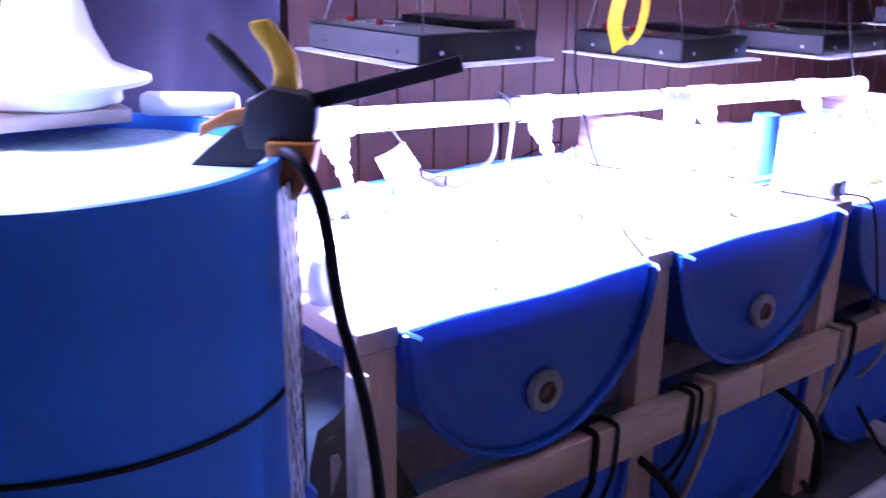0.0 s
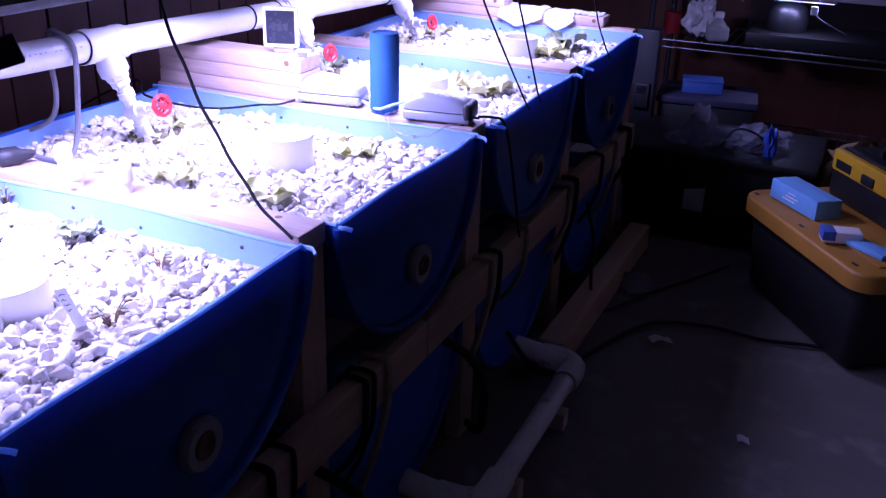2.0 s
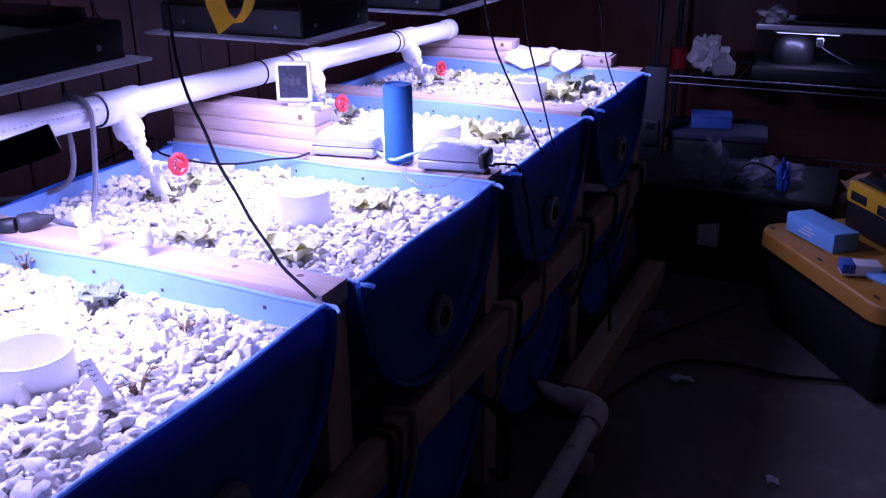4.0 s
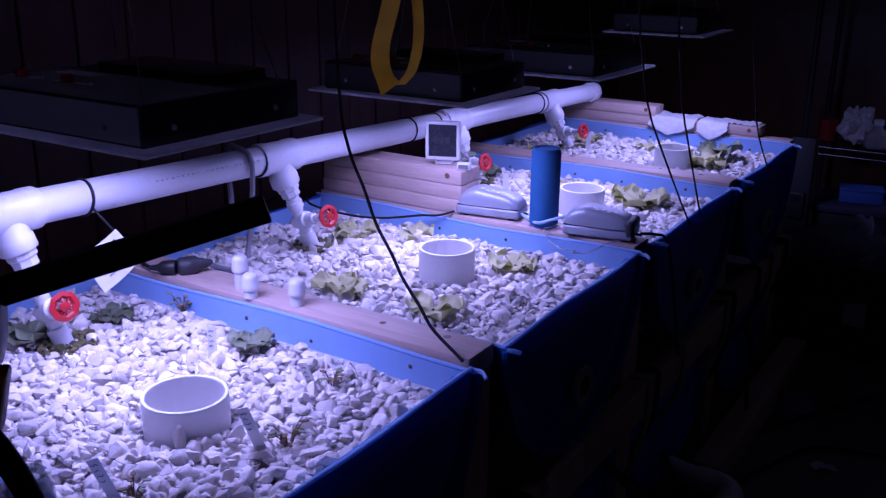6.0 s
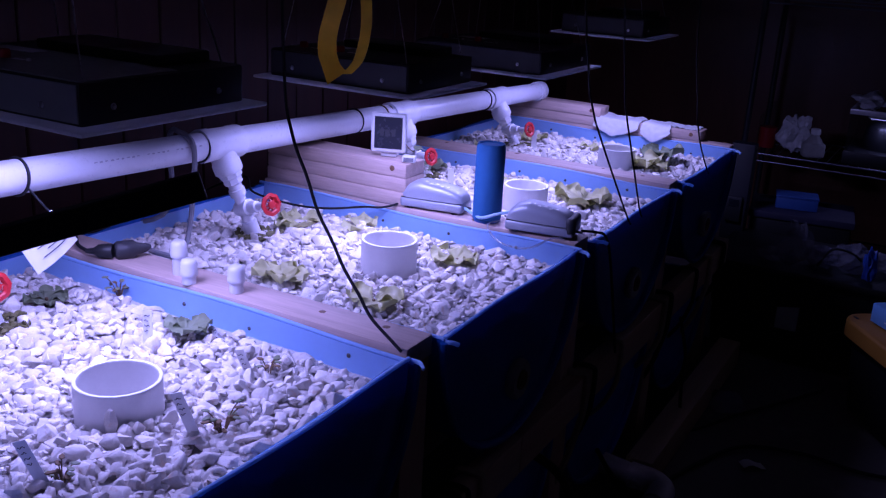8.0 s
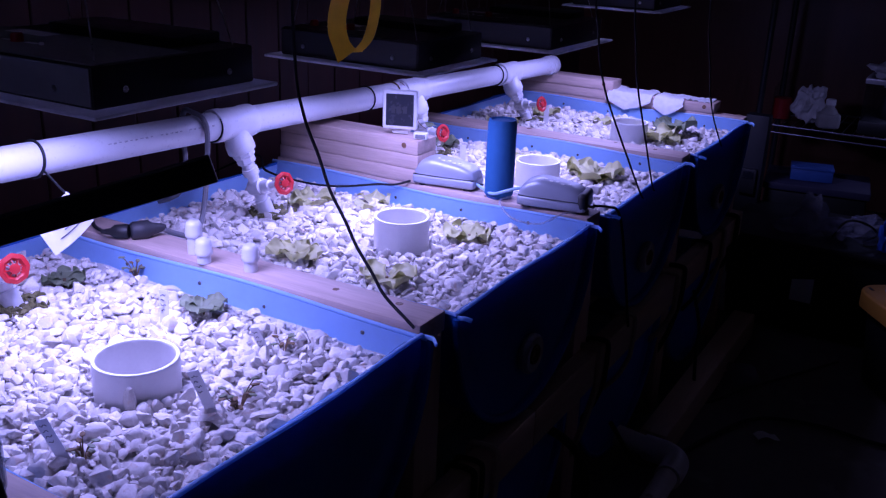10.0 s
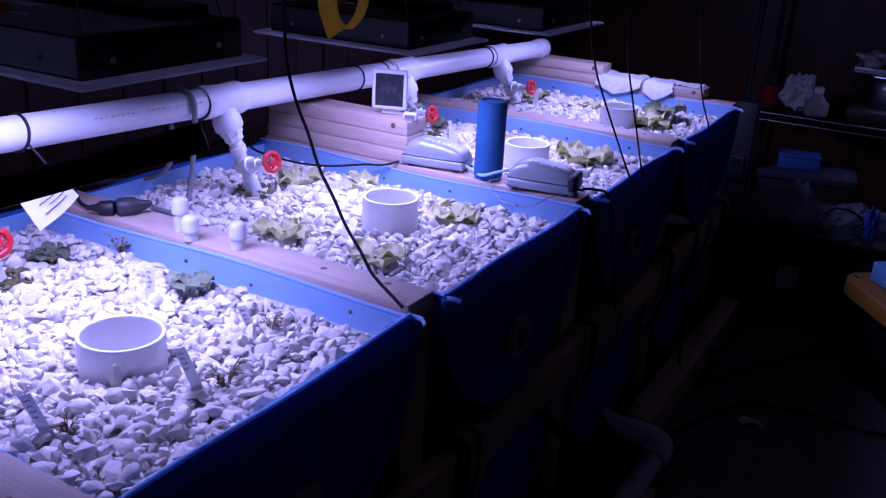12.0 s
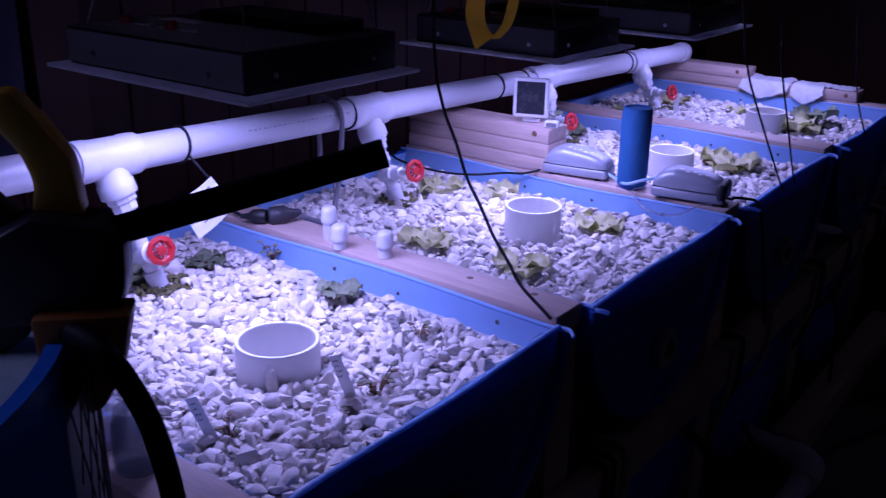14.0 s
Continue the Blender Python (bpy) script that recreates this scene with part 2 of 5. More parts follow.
def finish(bm, name, material, smooth):
    me = bpy.data.meshes.new(name)
    bmesh.ops.recalc_face_normals(bm, faces=bm.faces)
    bm.to_mesh(me)
    bm.free()
    me.materials.append(material)
    if smooth:
        me.polygons.foreach_set("use_smooth", [True] * len(me.polygons))
        me.set_sharp_from_angle(angle=radians(smooth))
    return me


def part(name, bm, material, parent=None, label="", smooth=40):
    ob = new(name, finish(bm, name, material, smooth))
    if parent:
        ob.parent = parent
    return tagged(ob, label)


def solid(name, bm, material, label, category, loc=(0, 0, 0), rz=0.0, group="", kind="", smooth=40):
    """A thing that is one mesh."""
    ob = new(name, finish(bm, name, material, smooth))
    ob.matrix_basis = pose(*loc, 0, 0, rz)
    return tagged(ob, label, category, group, kind)


def box(x0, x1, y0, y1, z0, z1, bevel=0.0, seg=2, bm=None, m=None):
    own = bm or bmesh.new()
    r = bmesh.ops.create_cube(own, size=1)
    vs = r["verts"]
    for v in vs:
        v.co = Vector(((x0 + x1) / 2 + v.co.x * (x1 - x0), (y0 + y1) / 2 + v.co.y * (y1 - y0), (z0 + z1) / 2 + v.co.z * (z1 - z0)))
    if m:
        bmesh.ops.transform(own, matrix=m, verts=vs)
    if bevel:
        es = list({e for v in vs for e in v.link_edges})
        bmesh.ops.bevel(own, geom=es, offset=bevel, segments=seg, affect="EDGES", profile=0.5)
    return own


def lathe(profile, seg=32, bm=None, centre=(0, 0, 0), axis=(0, 0, 1), arc=(0, 2 * math.pi)):
    """Turns (radius, height) pairs round an axis."""
    own = bm or bmesh.new()
    turn = Vector((0, 0, 1)).rotation_difference(Vector(axis)).to_matrix()
    full = abs(arc[1] - arc[0] - 2 * math.pi) < 1e-6
    n = seg if full else seg + 1
    rows = []
    for r, h in profile:
        ring = []
        for i in range(n):
            a = arc[0] + (arc[1] - arc[0]) * i / seg
            ring.append(own.verts.new(Vector(centre) + turn @ Vector((r * math.cos(a), r * math.sin(a), h))))
        rows.append(ring)
    for a, b in zip(rows, rows[1:]):
        for i in range(seg):
            j = (i + 1) % n
            own.faces.new((a[i], a[j], b[j], b[i]))
    if full:
        for ring, (r, h) in ((rows[0], profile[0]), (rows[-1], profile[-1])):
            if r > 1e-6 and profile[0] != profile[-1]:
                own.faces.new(ring)
    bmesh.ops.remove_doubles(own, verts=own.verts, dist=1e-6)
    return own


def rod(a, b, r, seg=16, bm=None, r2=None):
    d = Vector(b) - Vector(a)
    return lathe(((r, 0), (r if r2 is None else r2, d.length)), seg, bm, a, d.normalized())


def smooth_line(points, steps=8):
    pts = [Vector(p) for p in points]
    out = []
    for i in range(len(pts) - 1):
        p0, p1, p2, p3 = pts[max(i - 1, 0)], pts[i], pts[i + 1], pts[min(i + 2, len(pts) - 1)]
        for k in range(steps):
            t = k / steps
            out.append(0.5 * (2 * p1 + (p2 - p0) * t + (2 * p0 - 5 * p1 + 4 * p2 - p3) * t * t + (3 * p1 - p0 - 3 * p2 + p3) * t ** 3))
    out.append(pts[-1])
    return out


def tube(points, r, seg=8, steps=8, bm=None, flat=1.0):
    """A cable along a smooth line; flat squeezes it into a strap."""
    own = bm or bmesh.new()
    line = smooth_line(points, steps)
    rows, side = [], None
    for i, p in enumerate(line):
        d = (line[min(i + 1, len(line) - 1)] - line[max(i - 1, 0)]).normalized()
        ref = side if side else (Vector((0, 0, 1)) if abs(d.z) < 0.9 else Vector((1, 0, 0)))
        side = (ref - d * ref.dot(d)).normalized()
        up = d.cross(side)
        rows.append([own.verts.new(p + r * (math.cos(2 * math.pi * k / seg) * side + flat * math.sin(2 * math.pi * k / seg) * up)) for k in range(seg)])
    for a, b in zip(rows, rows[1:]):
        for k in range(seg):
            own.faces.new((a[k], a[(k + 1) % seg], b[(k + 1) % seg], b[k]))
    own.faces.new(rows[0])
    own.faces.new(rows[-1])
    return own


def sheet(nx, ny, at):
    """A grid of points at(u, v), u and v from 0 to 1."""
    bm = bmesh.new()
    g = [[bm.verts.new(at(i / nx, j / ny)) for j in range(ny + 1)] for i in range(nx + 1)]
    for i in range(nx):
        for j in range(ny):
            bm.faces.new((g[i][j], g[i + 1][j], g[i + 1][j + 1], g[i][j + 1]))
    return bm


def thicken(bm, t):
    """Gives an open sheet a second skin t further along its normals, and closes its edges."""
    bmesh.ops.recalc_face_normals(bm, faces=bm.faces)
    bm.normal_update()
    old_faces, rim = list(bm.faces), [e for e in bm.edges if len(e.link_faces) == 1]
    twin = {v: bm.verts.new(v.co - v.normal * t) for v in list(bm.verts)}
    for f in old_faces:
        bm.faces.new([twin[v] for v in reversed(f.verts)])
    for e in rim:
        p, q = e.verts
        bm.faces.new((p, q, twin[q], twin[p]))
    return bm


# ---------------------------------------------------------------- the room
TOP, PITCH, WIDE, DEEP = 0.78, 0.668, 0.583, 0.88
X0, X1, Y0, Y1, H = -1.25, 2.4, -3.0, 3.55, 2.25


def floor_at(u, v):
    x, y = X0 + u * (X1 - X0), Y0 + v * (Y1 - Y0)
    return Vector((x, y, 0.006 * noise.noise(Vector((x * 1.3, y * 1.3, 0))) - 0.006))


solid("floor", sheet(60, 100, floor_at), CONCRETE, "stained grey concrete floor with pale worn patches", "floor", kind="structure", smooth=60)
# never in view; added as a reflector for the lamps
solid("ceiling", box(X0, X1, Y0, Y1, H, H + 0.1), CEILING, "unseen ceiling, pale to bounce lamp light onto the beds", "ceiling", kind="structure")


def plank_wall(name, a, b, label, step=0.14):
    """An upright plank wall from a to b on plan; the planks face its left side."""
    a, b = Vector((*a, 0)), Vector((*b, 0))
    length = (b - a).length
    ang = math.degrees(math.atan2(b.y - a.y, b.x - a.x))
    root = solid(name, box(0, length, -0.10, -0.012, 0, H), PANELLING, label, "wall", (a.x, a.y, 0), ang, kind="structure")
    n = int(length / step)
    w = length / n
    me = finish(box(0.002, w - 0.002, -0.012, 0.004, 0, H, 0.003, 1), "plank", PANELLING, 40)
    for i in range(n):
        p = new("plank", me)
        p.parent = root
        p.location = (i * w, random.uniform(-0.002, 0.002), 0)
    return root


plank_wall("wall_back", (X0, Y1), (X0, Y0), "red brown upright wood panelling behind the grow beds")
solid("wall_end", box(X0, X1, Y1, Y1 + 0.1, 0, H), END_PANEL, "smooth red brown wood wall behind the wire shelf", "wall", kind="structure")
# two walls out of view, added to close the room and bounce light
solid("wall_aisle", box(X1, X1 + 0.1, Y0, Y1, 0, H), BOUNCE_WALL, "unseen wall across the aisle, pale to bounce lamp light", "wall", kind="structure")
solid("wall_near", box(X0, X1, Y0 - 0.1, Y0, 0, H), BOUNCE_WALL, "unseen wall behind the drum, pale to bounce lamp light", "wall", kind="structure")


# ---------------------------------------------------------------- the stand
stand = thing("wooden_stand", "rough pine two-by-four stand carrying the row of half drums", "stand")
for i in range(5):
    y = -WIDE - 0.0835 + PITCH * i
    yb = (y, y + 0.0835)
    part("cross_board", box(-DEEP + 0.01, -0.020, yb[0] + 0.003, (yb[1] if i < 4 else y + 0.058) - 0.003, TOP - 0.024, TOP + 0.012, 0.003), PINE_X, stand)
    part("front_post", box(-0.062, -0.024, yb[0] + 0.004, (yb[1] if i < 4 else y + 0.056) - 0.004, 0, TOP - 0.026, 0.003), PINE_Z, stand)
    part("back_post", box(-DEEP + 0.02, -DEEP + 0.058, yb[0] + 0.004, yb[1] - 0.004, 0, TOP - 0.026, 0.003), PINE_Z, stand)
    for x in (-0.10, -0.27, -0.52, -0.74):
        part("knot", lathe(((0.0001, 0.0), (random.uniform(0.004, 0.008), 0.0), (0.003, 0.0008), (0.0001, 0.0008)), 12,
                           None, (x + random.uniform(-0.06, 0.06), (yb[0] + yb[1]) / 2 + random.uniform(-0.025, 0.025), TOP + 0.0121)), KNOT, stand)
for y0, y1 in ((-0.70, 0.40), (0.403, 1.30), (1.303, 2.05)):
    part("front_rail", box(-0.0235, 0.0145, y0, y1, 0.384, 0.470, 0.003), PINE_Y, stand)
part("back_rail", box(-DEEP - 0.02, -DEEP + 0.018, -0.70, 2.16, 0.378, 0.467, 0.003), PINE_Y, stand)
for i in range(4):
    yc = -WIDE / 2 + PITCH * i
    for x in (-0.70, -0.18):
        part("cradle", box(x - 0.019, x + 0.019, yc - 0.32, yc + 0.32, 0.398, 0.487, 0.003), PINE_X, stand)
part("floor_sleeper", box(0.025, 0.10, 1.10, 2.1, 0.0, 0.088, 0.004), PINE_Y, stand)


# ---------------------------------------------------------------- half drum grow beds
def half_drum(yc, z, plastic, label, group, screws, bung_z=-0.185):
    """A drum cut along its length, lying with its closed round end to the aisle."""
    r = WIDE / 2
    root = thing("half_drum_bed", label, "grow bed", (0, yc, z), group=group)
    n = 40
    bm = bmesh.new()
    rows = []
    xs = [0.0, -0.012, -0.03, -0.2, -0.29, -0.305, -0.32, -0.335, -0.44, -0.55, -0.565, -0.58, -0.595, -0.72, -0.85, -0.868, -DEEP]
    rad = [1, 1.004, 1, 1, 1, 1.012, 1.012, 1, 1, 1, 1.012, 1.012, 1, 1, 1, 1.004, 1]
    for x, k in zip(xs, rad):
        row = []
        for i in range(n + 1):
            a = math.pi + math.pi * i / n
            edge = 0.004 * math.sin(9 * x + yc * 5) if i in (0, n) else 0
            row.append(bm.verts.new((x, r * k * math.cos(a), r * k * math.sin(a) + edge)))
        rows.append(row)
    for a, b in zip(rows, rows[1:]):
        for i in range(n):
            bm.faces.new((a[i], b[i], b[i + 1], a[i + 1]))
    part("shell", thicken(bm, 0.005), plastic, root, smooth=50)
    for name, x, sign in (("front_end", -0.014, 1), ("back_end", -DEEP + 0.016, -1)):
        def end_at(u, v):
            y = (r - 0.004) * 0.996 * math.sin((u - 0.5) * math.pi)
            low = math.sqrt((r - 0.004) ** 2 - y * y)
            zz = -low * v
            k = math.hypot(y, zz) / r
            top = 0.003 * math.sin(14 * y + yc * 7) if v == 0 else 0
            step = 0.006 if k > 0.88 else 0.0
            return Vector((x + sign * (step + 0.010 * (1 - k * k) - 0.004), y, zz + top))
        part(name, thicken(sheet(36, 12, end_at), 0.005), plastic, root, smooth=50)
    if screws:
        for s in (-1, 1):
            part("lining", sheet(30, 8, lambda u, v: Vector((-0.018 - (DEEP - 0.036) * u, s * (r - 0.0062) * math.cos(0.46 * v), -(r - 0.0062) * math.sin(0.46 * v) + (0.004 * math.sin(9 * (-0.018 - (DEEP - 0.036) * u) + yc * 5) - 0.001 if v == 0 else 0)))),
                 LINING, root, "pale blue inner face")
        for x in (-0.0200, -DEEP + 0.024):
            part("lining", sheet(20, 4, lambda u, v: Vector((x, (2 * u - 1) * (r - 0.012) * (1 - 0.05 * v), -0.003 - 0.075 * v))), LINING, root, "pale blue inner face")
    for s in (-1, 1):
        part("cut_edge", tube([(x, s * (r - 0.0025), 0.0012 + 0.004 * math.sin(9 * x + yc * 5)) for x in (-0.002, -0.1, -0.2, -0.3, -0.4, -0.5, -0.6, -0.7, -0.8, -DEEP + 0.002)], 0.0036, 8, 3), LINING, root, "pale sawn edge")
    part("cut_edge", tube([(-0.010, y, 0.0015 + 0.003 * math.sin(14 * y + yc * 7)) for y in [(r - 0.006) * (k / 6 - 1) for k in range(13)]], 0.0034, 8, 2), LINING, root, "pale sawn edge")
    ring = [(0.0, (r + 0.002) * math.cos(math.pi + math.pi * i / n), (r + 0.002) * math.sin(math.pi + math.pi * i / n)) for i in range(n + 1)]
    part("chime", tube(ring, 0.0065, 8, 1), plastic, root)
    if screws:
        for s in (-1, 1):
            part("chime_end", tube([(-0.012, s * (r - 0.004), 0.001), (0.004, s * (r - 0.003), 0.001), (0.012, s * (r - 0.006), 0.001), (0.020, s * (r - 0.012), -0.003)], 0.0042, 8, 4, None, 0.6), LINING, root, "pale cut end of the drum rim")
    if bung_z:
        bung = part("bung", lathe(((0.0001, 0.004), (0.020, 0.004), (0.022, 0.011), (0.036, 0.012), (0.040, 0.008), (0.041, 0.0), (0.036, -0.008)), 28,
                                  None, (-0.004, 0.014, bung_z), (1, 0, 0)), BUNG, root, "dusty pale round bung")
        part("bung_socket", lathe(((0.0001, 0.006), (0.012, 0.006), (0.017, 0.0135), (0.019, 0.0135), (0.020, 0.005)), 20,
                                  None, (-0.0035, 0.014, bung_z), (1, 0, 0)), KNOT, bung, "dark recess of the bung")
    for x in screws:
        for s in (-1, 1):
            xx, zz = x + random.uniform(-0.02, 0.02), -0.020 - random.uniform(0, 0.014)
            part("screw", lathe(((0.0001, 0.002), (0.0028, 0.0018), (0.0042, 0.0)), 10, None,
                                (xx, s * (r - 0.0068), zz), (0, -s, 0)), DARK_SCREW, root)
    return root


GROUP_BEDS = "half drum grow beds in the row"
for i in range(4):
    half_drum(-WIDE / 2 + PITCH * i, TOP, DRUM_BLUE, "blue plastic drum cut lengthwise, filled with pale gravel", GROUP_BEDS,
              (-0.133, -0.306, -0.48, -0.66))
for i in range(4):
    yc = -WIDE / 2 + PITCH * i
    d = half_drum(yc, 0.345, TANK_BLUE, "deep blue lower half drum tank under the grow beds", "lower half drum tanks", (), 0)
    d.location.x = -0.03
    part("water", sheet(8, 8, lambda u, v: Vector((-0.87 + 0.85 * u, -0.275 + 0.55 * v, -0.05))), WATER, d, "dark still water")
    for x in (-0.2, -0.68):
        part("cradle_block", box(x - 0.03, x + 0.03, -0.20, 0.20, -0.345, -0.277, 0.003), PINE_Y, d)


def stones(name, centres, sizes, material, label, seed, keep_flat=0.6):
    """Many broken stones as one mesh."""
    rng = np.random.default_rng(seed)
    kinds, chips = [], []
    for k in range(30):                         # broken chips: hulls of a few points on a ball
        bm = bmesh.new()
        for p in rng.normal(size=(16, 3)):
            bm.verts.new(p / np.linalg.norm(p) * rng.uniform(0.84, 1.12))
        bmesh.ops.convex_hull(bm, input=list(bm.verts))
        bmesh.ops.delete(bm, geom=[v for v in bm.verts if not v.link_faces], context="VERTS")
        if k < 24:                              # worn, rounded edges on the larger stones
            bmesh.ops.dissolve_limit(bm, angle_limit=radians(16), verts=list(bm.verts), edges=list(bm.edges))
            bmesh.ops.bevel(bm, geom=list(bm.edges), offset=0.055, segments=1, affect="EDGES", profile=0.5)
        bmesh.ops.triangulate(bm, faces=list(bm.faces))
        bm.verts.index_update()
        (kinds if k < 24 else chips).append((np.array([v.co[:] for v in bm.verts]), np.array([[v.index for v in f.verts] for f in bm.faces])))
        bm.free()
    verts, allf, start = [], [], 0
    for i in range(len(centres)):
        q = rng.normal(size=4)
        q /= np.linalg.norm(q)
        w, x, y, z = q
        rot = np.array([[1 - 2 * (y * y + z * z), 2 * (x * y - z * w), 2 * (x * z + y * w)],
                        [2 * (x * y + z * w), 1 - 2 * (x * x + z * z), 2 * (y * z - x * w)],
                        [2 * (x * z - y * w), 2 * (y * z + x * w), 1 - 2 * (x * x + y * y)]])
        s = sizes[i] * np.array([1.10, rng.uniform(0.65, 0.95), rng.uniform(0.55, 0.85)])
        stock = kinds if sizes[i] > 0.0075 else chips
        p, f = stock[rng.integers(len(stock))]
        v = (p * s) @ rot.T
        v[:, 2] *= rng.uniform(keep_flat, 1.0)
        verts.append(v + centres[i])
        allf.append(f + start)
        start += len(p)
    verts, allf = np.concatenate(verts), np.concatenate(allf)
    me = bpy.data.meshes.new(name)
    me.vertices.add(len(verts))
    me.vertices.foreach_set("co", verts.reshape(-1))
    me.loops.add(allf.size)
    me.loops.foreach_set("vertex_index", allf.reshape(-1).astype(np.int32))
    me.polygons.add(len(allf))
    me.polygons.foreach_set("loop_start", np.arange(0, allf.size, 3, dtype=np.int32))
    me.update(calc_edges=True)
    me.validate()
    me.polygons.foreach_set("use_smooth", np.ones(len(me.polygons), dtype=bool))
    me.set_sharp_from_angle(angle=radians(29))
    me.materials.append(material)
    return tagged(new(name, me), label, "gravel", kind="stuff")


RINGS = ((-0.297, -0.308, 0.789), (-0.322, 0.415, 0.806), (-0.300, 1.020, 0.806), (-0.282, 1.645, 0.806))
SPOUTS = ((-0.668, -0.235), (-0.680, 0.418), (-0.672, 1.120), (-0.655, 1.710))
for i in range(4):
    yc = -WIDE / 2 + PITCH * i
    rng = np.random.default_rng(20 + i)
    level = TOP - 0.037

    def bed_height(x, y):
        return level + 0.007 * noise.noise(Vector((x * 5, y * 5, i * 3.7))) + 0.004 * noise.noise(Vector((x * 16, y * 16, i)))

    def bed_at(u, v):
        x, y = -0.866 + 0.8465 * u, yc - 0.2868 + 0.5736 * v
        hole = 0.05 if math.hypot(x - RINGS[i][0], y - RINGS[i][1]) < 0.055 else 0.0
        return Vector((x, y, bed_height(x, y) - 0.006 - hole))

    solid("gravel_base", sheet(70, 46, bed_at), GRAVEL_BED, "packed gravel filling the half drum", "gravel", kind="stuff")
    pts, size = [], []
    step = 0.0158
    for a in np.arange(-0.850, -0.040, step):
        for b in np.arange(-0.266, 0.268, step):
            x, y = a + rng.uniform(-0.5, 0.5) * step, yc + b + rng.uniform(-0.5, 0.5) * step
            rx, ry, rt = RINGS[i]
            if math.hypot(x - rx, y - ry) < 0.070:
                continue
            s = min(0.0225, max(0.007, rng.lognormal(math.log(0.0130), 0.28)))
            pts.append((x, y, bed_height(x, y) + rng.uniform(-0.010, 0.006)))
            size.append(s)
    for k in range(1500):                       # small chips between
        x, y = rng.uniform(-0.855, -0.032), yc + rng.uniform(-0.266, 0.266)
        if math.hypot(x - RINGS[i][0], y - RINGS[i][1]) > 0.066:
            pts.append((x, y, bed_height(x, y) + rng.uniform(-0.003, 0.003)))
            size.append(rng.uniform(0.004, 0.0085))
    stones("gravel", np.array(pts), np.array(size), GRAVEL, "pale angular crushed limestone gravel in the bed", 40 + i)
    # damp grit where the water runs in
    pts, size = [], []
    for k in range(70):
        a, d = rng.uniform(0, 6.28), 0.05 * math.sqrt(rng.uniform())
        x, y = SPOUTS[i][0] + d * math.cos(a) + 0.01, SPOUTS[i][1] + d * math.sin(a)
        pts.append((x, y, bed_height(x, y) + 0.007))
        size.append(rng.uniform(0.005, 0.011))
    stones("damp_grit", np.array(pts), np.array(size), ALGAE, "dark algae stained grit under the spout", 60 + i)


# ---------------------------------------------------------------- siphon guards
for k, (x, y, zt) in enumerate(RINGS):
    h, ro = zt - 0.70, 0.0605 if k == 0 else 0.057
    ri = ro - 0.0058
    ring = thing("pvc_ring", "short sawn length of wide white pipe standing in gravel", "pipe ring", (x, y, 0.70), group="pipe rings in the beds")
    part("wall", lathe(((ri, 0), (ri, h - 0.004), (ro, h - 0.004), (ro, 0), (ri, 0)), 56), PVC_RING, ring, smooth=35)
    part("sawn_edge", lathe(((ri, h - 0.0039), (ri, h - 0.001), (ri + 0.0007, h), (ro - 0.0007, h), (ro, h - 0.001), (ro, h - 0.0039), (ri, h - 0.0039)), 56), WHITE_PLASTIC, ring, "bright sawn top edge", smooth=35)
    chip = bmesh.new()
    bmesh.ops.create_icosphere(chip, subdivisions=2, radius=1)
    for v in chip.verts:
        v.co = Vector((v.co.x * 0.009, v.co.y * 0.006, v.co.z * 0.020)) * (1 + 0.3 * noise.noise(v.co * 1.7 + Vector((k, 2, 3))))
    if k == 0:
        solid("loose_stone", chip, GRAVEL, "pale stone chip leaning upright against the pipe ring", "stone", (x + 0.046, y - 0.055, 0.757), 20, smooth=25)
# ---------------------------------------------------------------- feed pipe along the row
PX = -0.72


def pipe_z(y):
    return 0.966 - 0.0375 * y


def on_pipe(y, out=0.0, a=0.0):
    return Vector((PX + out * math.cos(a), y, pipe_z(y) + out * math.sin(a)))


